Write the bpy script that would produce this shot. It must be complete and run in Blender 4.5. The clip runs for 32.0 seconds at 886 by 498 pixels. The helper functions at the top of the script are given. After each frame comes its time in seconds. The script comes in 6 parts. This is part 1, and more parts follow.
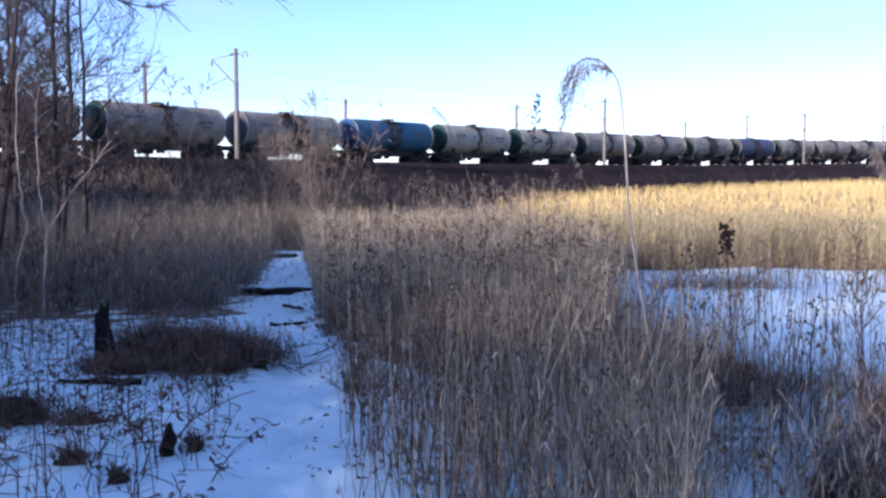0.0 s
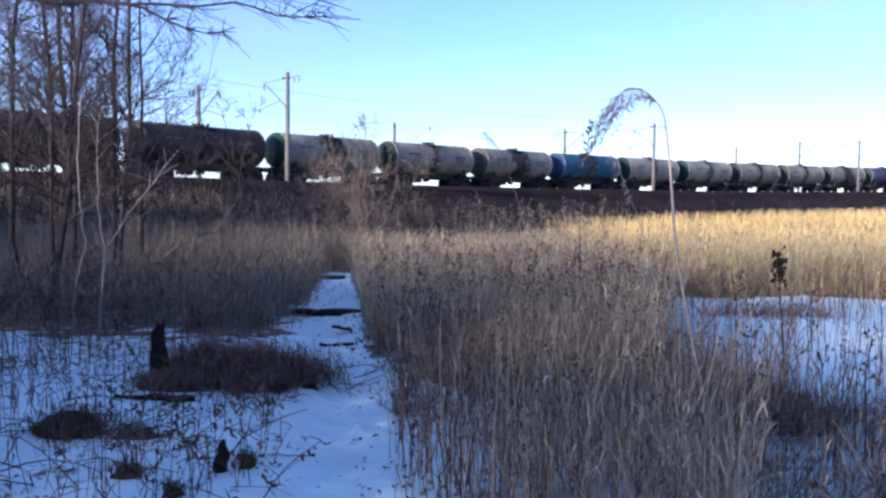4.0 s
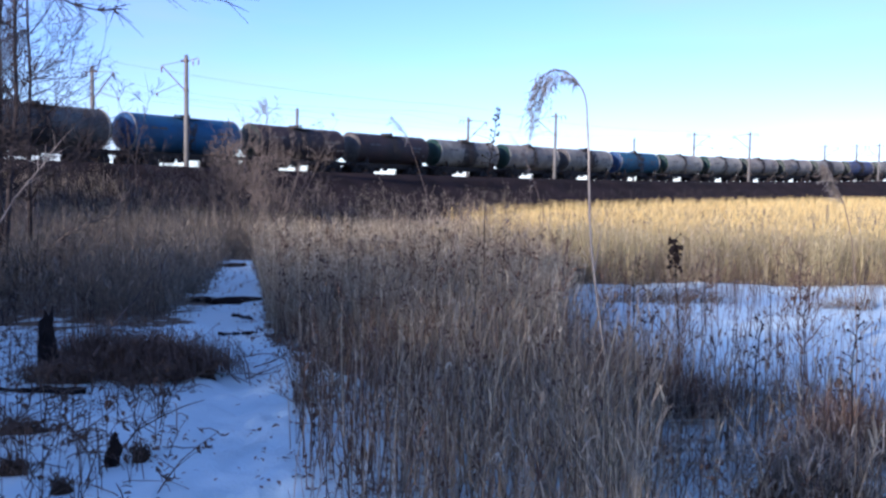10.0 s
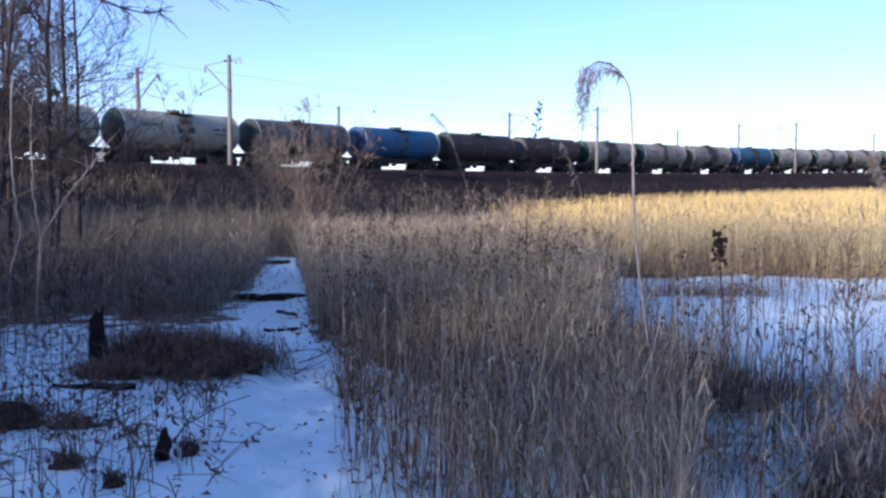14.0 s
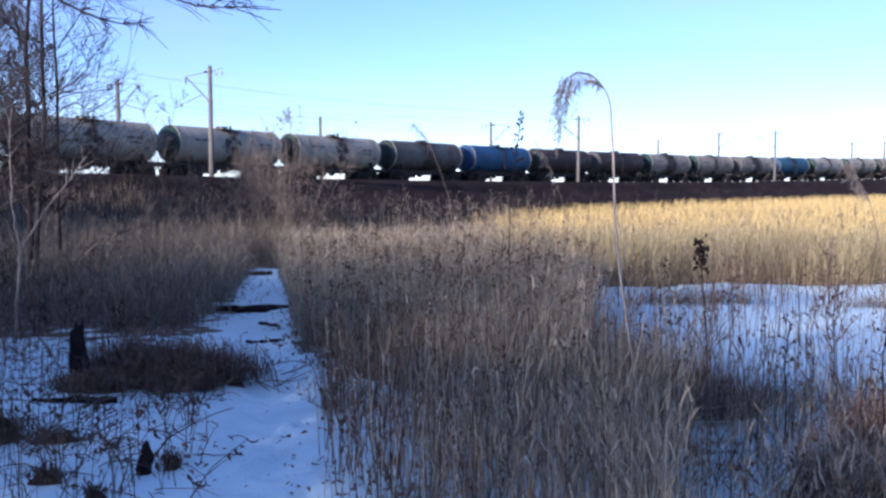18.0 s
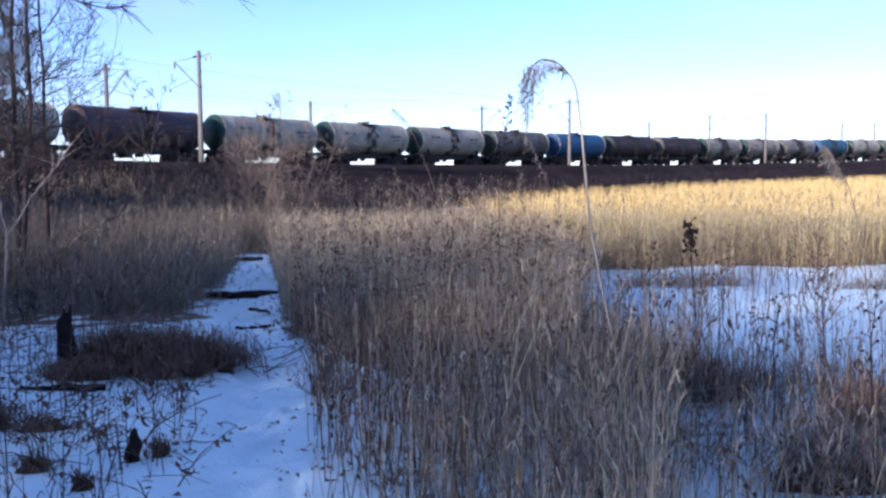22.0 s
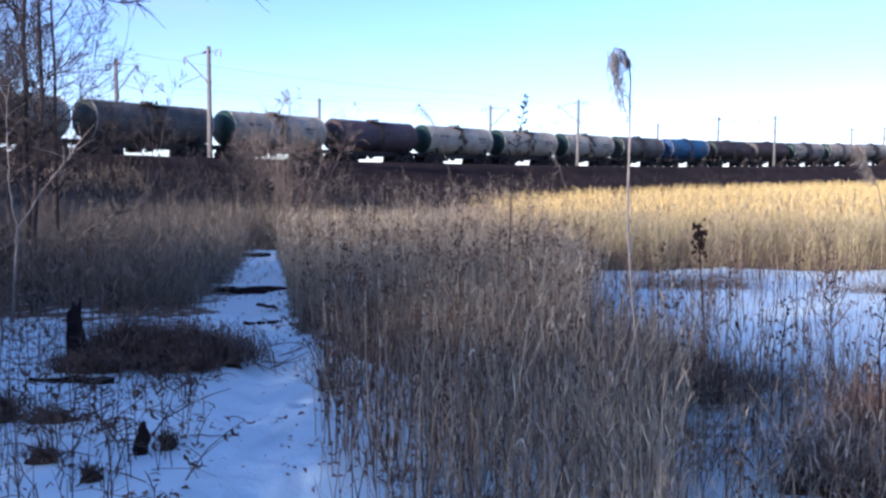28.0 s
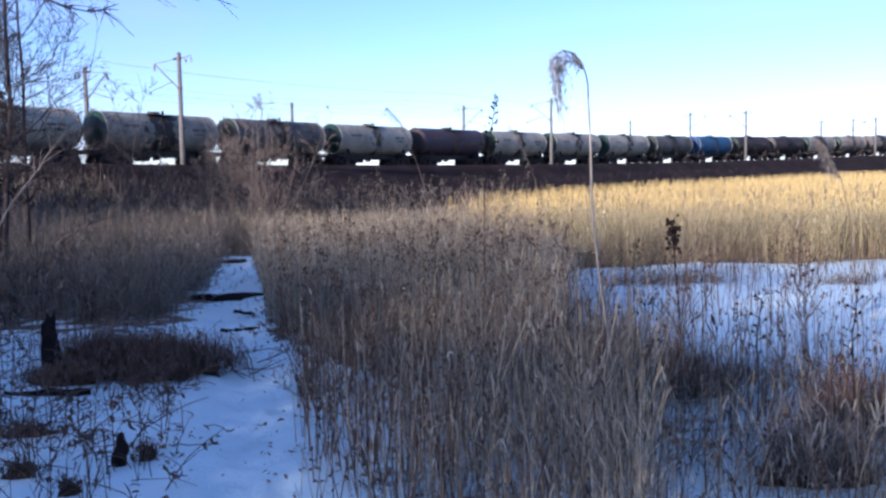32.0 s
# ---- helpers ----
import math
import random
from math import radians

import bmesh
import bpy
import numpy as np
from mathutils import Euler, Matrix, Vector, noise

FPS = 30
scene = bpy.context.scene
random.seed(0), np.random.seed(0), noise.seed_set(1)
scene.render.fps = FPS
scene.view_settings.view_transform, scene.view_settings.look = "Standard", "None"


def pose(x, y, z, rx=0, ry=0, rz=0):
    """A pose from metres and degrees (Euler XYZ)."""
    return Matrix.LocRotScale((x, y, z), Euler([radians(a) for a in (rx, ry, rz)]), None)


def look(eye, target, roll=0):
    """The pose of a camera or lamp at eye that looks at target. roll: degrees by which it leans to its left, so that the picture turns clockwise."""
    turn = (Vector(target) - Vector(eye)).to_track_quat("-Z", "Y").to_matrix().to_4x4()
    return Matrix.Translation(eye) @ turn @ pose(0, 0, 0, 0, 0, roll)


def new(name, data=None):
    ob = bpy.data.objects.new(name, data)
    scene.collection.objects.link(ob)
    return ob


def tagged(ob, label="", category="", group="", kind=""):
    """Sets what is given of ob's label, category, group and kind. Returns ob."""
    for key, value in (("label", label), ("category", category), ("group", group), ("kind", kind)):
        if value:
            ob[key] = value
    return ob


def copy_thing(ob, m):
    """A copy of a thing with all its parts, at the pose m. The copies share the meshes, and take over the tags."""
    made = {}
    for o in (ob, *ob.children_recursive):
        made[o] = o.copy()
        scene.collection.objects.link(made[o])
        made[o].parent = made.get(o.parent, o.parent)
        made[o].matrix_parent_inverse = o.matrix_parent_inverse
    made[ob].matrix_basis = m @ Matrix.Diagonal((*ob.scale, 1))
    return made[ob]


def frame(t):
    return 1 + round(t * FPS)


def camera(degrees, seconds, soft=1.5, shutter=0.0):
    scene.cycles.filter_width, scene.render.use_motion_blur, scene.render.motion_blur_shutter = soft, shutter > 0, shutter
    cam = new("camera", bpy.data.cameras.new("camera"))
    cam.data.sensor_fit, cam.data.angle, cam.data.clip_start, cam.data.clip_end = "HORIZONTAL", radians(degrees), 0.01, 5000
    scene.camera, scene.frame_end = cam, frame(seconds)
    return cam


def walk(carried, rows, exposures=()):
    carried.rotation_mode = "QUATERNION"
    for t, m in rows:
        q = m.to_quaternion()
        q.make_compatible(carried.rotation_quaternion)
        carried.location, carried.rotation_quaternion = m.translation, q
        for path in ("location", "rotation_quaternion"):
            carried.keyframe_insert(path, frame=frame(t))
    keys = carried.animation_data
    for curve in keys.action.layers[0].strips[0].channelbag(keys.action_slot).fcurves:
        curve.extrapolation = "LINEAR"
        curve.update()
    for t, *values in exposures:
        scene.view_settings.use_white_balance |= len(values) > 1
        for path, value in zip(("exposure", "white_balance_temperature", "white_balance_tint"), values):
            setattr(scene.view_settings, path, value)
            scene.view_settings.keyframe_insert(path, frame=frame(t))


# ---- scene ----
PATH = [
    (0.0, 0.000, 0.000, 1.600, -0.00, -4.73, -0.00),
    (0.5, -0.007, 0.004, 1.599, -0.19, -4.76, -0.25),
    (1.0, -0.010, 0.002, 1.600, -0.45, -4.76, -0.59),
    (1.5, -0.017, -0.002, 1.598, -0.38, -4.36, -0.86),
    (2.0, -0.021, -0.021, 1.600, 0.06, -3.92, -1.01),
    (2.5, -0.029, -0.032, 1.599, 1.40, -3.58, -0.78),
    (3.0, -0.024, -0.040, 1.604, 1.79, -3.53, -0.66),
    (3.5, -0.028, -0.045, 1.603, 3.02, -3.18, -0.44),
    (5.5, -0.015, -0.103, 1.609, 1.51, -4.07, -1.12),
    (6.0, 0.007, -0.096, 1.614, 0.89, -3.72, -0.45),
    (6.5, 0.015, -0.080, 1.614, -0.34, -3.97, 0.66),
    (7.0, 0.017, -0.082, 1.618, -0.58, -3.59, 0.42),
    (7.5, 0.006, -0.069, 1.614, -0.71, -3.39, 0.04),
    (8.0, -0.006, -0.065, 1.613, -0.11, -3.73, -0.29),
    (8.5, -0.007, -0.048, 1.607, -1.11, -3.50, -0.39),
    (9.0, -0.006, -0.021, 1.600, -2.40, -3.39, -0.88),
    (9.5, -0.016, -0.015, 1.597, -2.89, -4.03, -0.97),
    (10.0, -0.018, -0.006, 1.594, -2.94, -3.99, -1.01),
    (10.5, -0.014, -0.007, 1.597, -2.45, -3.61, -0.11),
    (11.0, -0.003, -0.002, 1.594, -2.56, -3.55, 0.16),
    (11.5, -0.004, -0.003, 1.594, -2.27, -4.16, 0.43),
    (12.0, -0.007, -0.012, 1.595, -1.36, -4.13, 0.25),
    (12.5, -0.015, -0.017, 1.595, -0.78, -4.18, -0.02),
    (13.0, -0.018, -0.023, 1.595, -0.35, -4.27, -0.12),
    (13.5, -0.018, -0.029, 1.594, -0.34, -4.31, -0.17),
    (15.5, -0.014, -0.023, 1.593, -1.02, -4.14, -0.30),
    (16.0, -0.013, -0.022, 1.594, -1.15, -4.06, 0.05),
    (16.5, -0.009, -0.024, 1.593, -1.41, -3.81, 0.44),
    (17.0, -0.006, -0.016, 1.596, -1.63, -3.91, 0.50),
    (17.5, -0.011, -0.024, 1.596, -1.67, -3.69, 0.17),
    (18.0, -0.020, -0.024, 1.595, -1.52, -3.69, 0.05),
    (18.5, -0.022, -0.022, 1.595, -1.52, -3.68, 0.03),
    (19.0, -0.022, -0.021, 1.595, -1.55, -3.95, -0.14),
    (19.5, -0.025, -0.025, 1.595, -0.36, -4.27, 0.01),
    (20.0, -0.017, -0.016, 1.597, -0.51, -4.48, 0.22),
    (20.5, -0.008, -0.014, 1.599, -1.39, -4.47, 0.19),
    (21.0, -0.006, -0.024, 1.600, -1.28, -4.57, 0.20),
    (21.5, -0.002, -0.012, 1.596, -1.59, -4.64, 0.29),
    (22.0, 0.003, 0.001, 1.594, -2.04, -4.64, 0.43),
    (22.5, 0.003, 0.007, 1.593, -2.61, -5.02, 0.29),
    (23.0, 0.013, -0.004, 1.598, -2.43, -5.06, 0.52),
    (23.5, 0.010, -0.011, 1.599, -2.36, -4.91, 0.47),
    (24.0, 0.008, -0.016, 1.605, -1.85, -4.84, 0.45),
    (24.5, 0.015, -0.026, 1.597, -1.68, -3.87, 0.23),
    (25.0, 0.002, -0.025, 1.596, -1.33, -3.97, -0.12),
    (25.5, -0.010, -0.020, 1.595, -0.98, -4.49, -1.09),
    (27.5, -0.011, -0.008, 1.593, -1.42, -4.67, -0.34),
    (28.0, -0.015, -0.012, 1.590, -1.58, -4.71, -0.34),
    (28.5, -0.013, -0.008, 1.591, -1.99, -4.66, 0.21),
    (29.0, -0.013, -0.015, 1.595, -2.20, -4.79, 1.63),
    (29.5, -0.011, -0.006, 1.594, -2.63, -4.72, 1.41),
    (30.0, -0.011, -0.008, 1.594, -2.93, -4.31, 0.92),
    (30.5, -0.012, -0.019, 1.596, -2.95, -4.23, 0.81),
    (31.0, -0.012, -0.018, 1.596, -3.16, -4.38, 0.69),
    (31.5, -0.011, -0.017, 1.595, -3.12, -4.50, 0.71),
    (32.0, -0.010, -0.018, 1.596, -3.10, -4.65, 0.97),
]
cam = camera(50.0, 32.0, soft=2.6)
walk(cam, [(t, pose(x, y, z, 90 + pitch, roll, yaw)) for t, x, y, z, yaw, pitch, roll in PATH],
     [(0.0, 1.43, 5280.0, 28.5), (3.0, 1.31, 5230.0, 28.5), (6.0, 1.28, 5310.0, 28.5), (9.0, 1.17, 5100.0, 28.5), (11.0, 1.15, 5210.0, 28.5), (13.0, 1.25, 5260.0, 28.5), (16.0, 1.25, 5260.0, 28.5), (19.0, 1.20, 5210.0, 28.5), (20.0, 1.33, 5230.0, 28.5),
      (23.0, 1.37, 5280.0, 28.5), (25.0, 1.20, 5260.0, 28.5), (28.0, 1.33, 5230.0, 28.5), (30.0, 1.20, 5260.0, 28.5), (32.0, 1.20, 5260.0, 28.5)])

# ---- light ----
SUN_AZ, SUN_EL = 223.0, 13.0   # degrees clockwise from +y, and above the horizon
world = bpy.data.worlds.new("sky")
scene.world = world
world.use_nodes = True
wn, wl = world.node_tree.nodes, world.node_tree.links
wn.clear()
sky = wn.new("ShaderNodeTexSky")
sky.sky_type, sky.sun_disc = "NISHITA", False
sky.sun_elevation, sky.sun_rotation = radians(SUN_EL), radians(SUN_AZ)
sky.air_density, sky.dust_density, sky.ozone_density = 0.8, 0.0, 2.5
bg, wout = wn.new("ShaderNodeBackground"), wn.new("ShaderNodeOutputWorld")
bg.inputs["Strength"].default_value = 0.10
# faint veils of high cloud
veil_at, veil_map, veil = wn.new("ShaderNodeTexCoord"), wn.new("ShaderNodeMapping"), wn.new("ShaderNodeTexNoise")
veil_map.inputs["Scale"].default_value = (1.2, 1.2, 7.0)
veil.inputs["Scale"].default_value, veil.inputs["Detail"].default_value = 2.2, 5.0
veil_mix = wn.new("ShaderNodeMix")
veil_mix.data_type = "RGBA"
veil_amount = wn.new("ShaderNodeMapRange")
veil_amount.inputs["From Min"].default_value, veil_amount.inputs["From Max"].default_value, veil_amount.inputs["To Max"].default_value = 0.42, 0.8, 0.45
wl.new(veil_at.outputs["Generated"], veil_map.inputs["Vector"])
wl.new(veil_map.outputs[0], veil.inputs["Vector"])
wl.new(veil.outputs["Fac"], veil_amount.inputs["Value"])
wl.new(veil_amount.outputs[0], veil_mix.inputs["Factor"])
wl.new(sky.outputs[0], veil_mix.inputs["A"])
veil_mix.inputs["B"].default_value = (3.5, 3.38, 4.2, 1)
wl.new(veil_mix.outputs["Result"], bg.inputs["Color"])
wl.new(bg.outputs[0], wout.inputs["Surface"])
sun_data = bpy.data.lights.new("sun", "SUN")
sun_data.energy, sun_data.angle, sun_data.color = 5.0, radians(0.8), (1.0, 0.83, 0.56)
sun = new("sun", sun_data)
SUN_DIR = Vector((math.sin(radians(SUN_AZ)) * math.cos(radians(SUN_EL)), math.cos(radians(SUN_AZ)) * math.cos(radians(SUN_EL)), math.sin(radians(SUN_EL))))
sun.matrix_world = look((-60, -60, 40), Vector((-60, -60, 40)) - SUN_DIR)

# ---- materials ----
def nodes_of(name):
    m = bpy.data.materials.new(name)
    m.use_nodes = True
    nt = m.node_tree
    return m, nt, nt.nodes["Principled BSDF"]


def node(nt, kind, **sets):
    n = nt.nodes.new(kind)
    for k, v in sets.items():
        n.inputs[k.replace("_", " ")].default_value = v
    return n


def ramp(nt, fac, lo, hi, a=(0, 0, 0, 1), b=(1, 1, 1, 1)):
    r = nt.nodes.new("ShaderNodeValToRGB")
    r.color_ramp.elements[0].position, r.color_ramp.elements[0].color = lo, a
    r.color_ramp.elements[1].position, r.color_ramp.elements[1].color = hi, b
    nt.links.new(fac, r.inputs["Fac"])
    return r.outputs["Color"]


def mixc(nt, fac, a, b, kind="MIX"):
    n = nt.nodes.new("ShaderNodeMix")
    n.data_type, n.blend_type = "RGBA", kind
    for sock, v in ((n.inputs["Factor"], fac), (n.inputs["A"], a), (n.inputs["B"], b)):
        if isinstance(v, (int, float)):
            sock.default_value = v
        elif isinstance(v, tuple):
            sock.default_value = (*v[:3], 1)
        else:
            nt.links.new(v, sock)
    return n.outputs["Result"]


def noise_of(nt, scale, detail=4.0, vec=None, rough=0.55):
    n = node(nt, "ShaderNodeTexNoise", Scale=scale, Detail=detail, Roughness=rough)
    if vec is not None:
        nt.links.new(vec, n.inputs["Vector"])
    return n.outputs["Fac"]


def coords(nt):
    return nt.nodes.new("ShaderNodeTexCoord").outputs["Object"]


def bump(nt, bsdf, height, strength, dist):
    b = node(nt, "ShaderNodeBump", Strength=strength, Distance=dist)
    nt.links.new(height, b.inputs["Height"])
    nt.links.new(b.outputs[0], bsdf.inputs["Normal"])


def surface(name, a, b, rough=0.85, metal=0.0, big=1.5, fine=25.0, relief=0.3, dist=0.01, c=None):
    """Two-scale noise between colours a and b, with stains of colour c."""
    m, nt, bs = nodes_of(name)
    v = coords(nt)
    n1, n2 = noise_of(nt, big, 5, v), noise_of(nt, fine, 3, v)
    col = mixc(nt, ramp(nt, n1, 0.35, 0.65), a, b)
    col = mixc(nt, ramp(nt, n2, 0.55, 0.75), col, c or tuple(x * 0.6 for x in a))
    nt.links.new(col, bs.inputs["Base Color"])
    bs.inputs["Roughness"].default_value, bs.inputs["Metallic"].default_value = rough, metal
    bs.inputs["Specular IOR Level"].default_value = 0.1 if rough > 0.88 else 0.4
    bump(nt, bs, n2, relief, dist)
    return m


def stem_mat(name, dark, light, warm, glow=0.25, rough=0.8):
    """Dry stalks: a colour of its own for each stalk, some light passing through."""
    m, nt, bs = nodes_of(name)
    geo = nt.nodes.new("ShaderNodeNewGeometry")
    isl = geo.outputs["Random Per Island"]
    r = nt.nodes.new("ShaderNodeValToRGB")
    el = r.color_ramp.elements
    el[0].position, el[0].color = 0.0, (*dark, 1)
    el[1].position, el[1].color = 1.0, (*light, 1)
    mid = el.new(0.55)
    mid.color = (*warm, 1)
    nt.links.new(isl, r.inputs["Fac"])
    v = coords(nt)
    n = noise_of(nt, 0.7, 3, v)
    col = mixc(nt, ramp(nt, n, 0.35, 0.7), r.outputs["Color"], mixc(nt, 0.5, r.outputs["Color"], dark))
    nt.links.new(col, bs.inputs["Base Color"])
    bs.inputs["Roughness"].default_value = rough
    bs.inputs["Specular IOR Level"].default_value = 0.25
    tr = nt.nodes.new("ShaderNodeBsdfTranslucent")
    nt.links.new(col, tr.inputs["Color"])
    mx = nt.nodes.new("ShaderNodeMixShader")
    mx.inputs["Fac"].default_value = glow
    nt.links.new(bs.outputs[0], mx.inputs[1])
    nt.links.new(tr.outputs[0], mx.inputs[2])
    nt.links.new(mx.outputs[0], nt.nodes["Material Output"].inputs["Surface"])
    return m


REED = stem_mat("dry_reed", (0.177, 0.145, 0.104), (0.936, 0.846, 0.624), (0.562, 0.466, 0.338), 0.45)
# the same dry reed twice: sunlight painted in as gold, shade as duller olive
REED_SUNLIT = stem_mat("sunlit_reed", (0.58, 0.41, 0.15), (0.92, 0.82, 0.44), (0.84, 0.69, 0.30), 0.3)
REED_SHADED = stem_mat("shaded_reed", (0.30, 0.25, 0.14), (0.80, 0.71, 0.42), (0.56, 0.48, 0.27), 0.4)
GRASS_GREY = stem_mat("grey_grass", (0.153, 0.127, 0.096), (0.467, 0.410, 0.314), (0.307, 0.262, 0.199), 0.4)
GRASS_MAUVE = stem_mat("mauve_grass", (0.104, 0.081, 0.069), (0.749, 0.681, 0.562), (0.364, 0.319, 0.260), 0.4)
BRUSH_PALE = stem_mat("pale_brush", (0.120, 0.102, 0.083), (0.437, 0.385, 0.307), (0.250, 0.216, 0.170), 0.35)
BRUSH = stem_mat("brush_stem", (0.099, 0.084, 0.069), (0.458, 0.399, 0.312), (0.250, 0.215, 0.170), 0.3)
GRASS_DARK = stem_mat("dark_grass", (0.11, 0.068, 0.05), (0.36, 0.25, 0.19), (0.21, 0.14, 0.10), 0.15)
WEED = stem_mat("dead_weed", (0.055, 0.035, 0.03), (0.26, 0.18, 0.12), (0.12, 0.08, 0.06), 0.1)
PLUME = stem_mat("reed_plume", (0.16, 0.15, 0.145), (0.5, 0.46, 0.42), (0.32, 0.29, 0.265), 0.4)
FLUFF = stem_mat("pale_plume", (0.16, 0.14, 0.12), (0.42, 0.37, 0.32), (0.28, 0.24, 0.21), 0.3)
BARK = surface("grey_bark", (0.024, 0.021, 0.023), (0.052, 0.044, 0.046), 0.9, big=6, fine=40, relief=0.6)
BARK_PALE = surface("pale_bark", (0.29, 0.25, 0.215), (0.19, 0.155, 0.13), 0.85, big=8, fine=50, c=(0.12, 0.09, 0.08))
STALK = surface("pale_stalk", (0.29, 0.26, 0.225), (0.19, 0.17, 0.145), 0.75, big=7, fine=40, relief=0.2, c=(0.17, 0.13, 0.10))
TWIG_TAN = stem_mat("tan_twig", (0.12, 0.09, 0.075), (0.28, 0.225, 0.185), (0.19, 0.145, 0.12), 0.05)
ROTTEN = surface("charred_wood", (0.014, 0.011, 0.011), (0.032, 0.024, 0.022), 0.95, big=8, fine=60, relief=0.8)
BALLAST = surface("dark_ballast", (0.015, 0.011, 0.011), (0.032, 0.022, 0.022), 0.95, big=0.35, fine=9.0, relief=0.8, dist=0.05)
BUSH_TWIG = stem_mat("bush_twig", (0.065, 0.055, 0.051), (0.21, 0.178, 0.16), (0.125, 0.105, 0.095), 0.05)
CONCRETE = surface("pole_concrete", (0.135, 0.132, 0.128), (0.095, 0.092, 0.09), 0.85, big=2, fine=20, relief=0.15)
STEEL = surface("weathered_steel", (0.10, 0.09, 0.085), (0.16, 0.13, 0.11), 0.6, 0.6, big=3, fine=20, relief=0.2)
RUST = surface("rusty_steel", (0.09, 0.05, 0.035), (0.14, 0.08, 0.05), 0.8, 0.3, big=3, fine=25, relief=0.3)
GRIME = surface("black_grime", (0.022, 0.019, 0.018), (0.045, 0.036, 0.032), 0.8, 0.2, big=3, fine=20, relief=0.3)
SLEEPER = surface("sleeper_concrete", (0.25, 0.23, 0.21), (0.33, 0.31, 0.28), 0.9, big=2, fine=20)
INSUL = surface("insulator_glaze", (0.09, 0.05, 0.04), (0.13, 0.08, 0.06), 0.25, big=6, fine=40, relief=0.05)
DIRT = surface("peaty_soil", (0.045, 0.03, 0.022), (0.085, 0.058, 0.04), 0.95, big=9, fine=70, relief=0.9, dist=0.02)
DEAD_LEAF = stem_mat("dead_leaf", (0.05, 0.034, 0.026), (0.24, 0.155, 0.10), (0.12, 0.078, 0.055), 0.15)
RIM = surface("pale_rim_paint", (0.38, 0.36, 0.31), (0.27, 0.25, 0.21), 0.7, big=2, fine=12, relief=0.1)
NEEDLES = surface("dark_needles", (0.02, 0.035, 0.018), (0.035, 0.055, 0.025), 0.9, big=2, fine=20)


def snow_mat():
    m, nt, bs = nodes_of("old_snow")
    v = coords(nt)
    att = nt.nodes.new("ShaderNodeAttribute")
    att.attribute_name = "litter"
    n1, n2, n3 = noise_of(nt, 0.9, 6, v), noise_of(nt, 7.0, 5, v), noise_of(nt, 45.0, 3, v)
    snow = mixc(nt, ramp(nt, n1, 0.3, 0.7), (0.78, 0.95, 0.94), (0.70, 0.87, 0.87))
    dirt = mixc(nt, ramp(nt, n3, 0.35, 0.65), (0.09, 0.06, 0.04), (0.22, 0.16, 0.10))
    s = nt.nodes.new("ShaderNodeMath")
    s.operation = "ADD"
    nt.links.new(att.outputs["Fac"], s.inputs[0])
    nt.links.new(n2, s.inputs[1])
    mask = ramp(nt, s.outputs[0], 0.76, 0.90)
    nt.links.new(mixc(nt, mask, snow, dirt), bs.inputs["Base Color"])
    bs.inputs["Roughness"].default_value = 0.75
    h = mixc(nt, 0.35, n2, n3)
    bump(nt, bs, h, 0.55, 0.05)
    return m


SNOW = snow_mat()


def tank_mat(name, base, worn, oil, spread=0.5, rough=0.72):
    """Old tank paint: faded patches, runs of rust and grime, and oil spilt from the hatch in the middle."""
    m, nt, bs = nodes_of(name)
    v = coords(nt)
    sep = nt.nodes.new("ShaderNodeSeparateXYZ")
    nt.links.new(v, sep.inputs[0])
    oi = nt.nodes.new("ShaderNodeObjectInfo")
    shift = nt.nodes.new("ShaderNodeVectorMath")
    shift.operation = "ADD"
    sc = nt.nodes.new("ShaderNodeVectorMath")
    sc.operation = "SCALE"
    sc.inputs[0].default_value = (37.0, 11.0, 5.0)
    nt.links.new(oi.outputs["Random"], sc.inputs["Scale"])
    nt.links.new(v, shift.inputs[0])
    nt.links.new(sc.outputs[0], shift.inputs[1])
    w = shift.outputs[0]
    streak = nt.nodes.new("ShaderNodeMapping")
    streak.inputs["Scale"].default_value = (0.8, 0.55, 0.42)
    nt.links.new(w, streak.inputs["Vector"])
    n1, n2 = noise_of(nt, 0.8, 5, w), noise_of(nt, 6, 4, w)
    n3 = noise_of(nt, 1.0, 4, streak.outputs[0])
    col = mixc(nt, ramp(nt, n1, 0.40, 0.62), base, worn)
    col = mixc(nt, ramp(nt, n3, 0.50, 0.85), col, tuple(x * 0.7 for x in worn))
    ab = nt.nodes.new("ShaderNodeMath")
    ab.operation = "ABSOLUTE"
    nt.links.new(sep.outputs[0], ab.inputs[0])
    add = nt.nodes.new("ShaderNodeMath")
    add.operation = "MULTIPLY_ADD"
    blot = noise_of(nt, 1.6, 6, w, 0.65)
    nt.links.new(blot, add.inputs[0])
    add.inputs[1].default_value = 6.5
    nt.links.new(ab.outputs[0], add.inputs[2])
    rng = nt.nodes.new("ShaderNodeMapRange")
    rng.inputs["From Min"].default_value, rng.inputs["From Max"].default_value = 3.2 + spread * 2, 2.8 + spread * 2
    nt.links.new(add.outputs[0], rng.inputs["Value"])
    col = mixc(nt, rng.outputs[0], col, oil)
    col = mixc(nt, ramp(nt, n2, 0.62, 0.72), col, tuple(x * 0.6 for x in worn))
    nt.links.new(col, bs.inputs["Base Color"])
    bs.inputs["Roughness"].default_value = rough
    bump(nt, bs, n2, 0.12, 0.01)
    return m


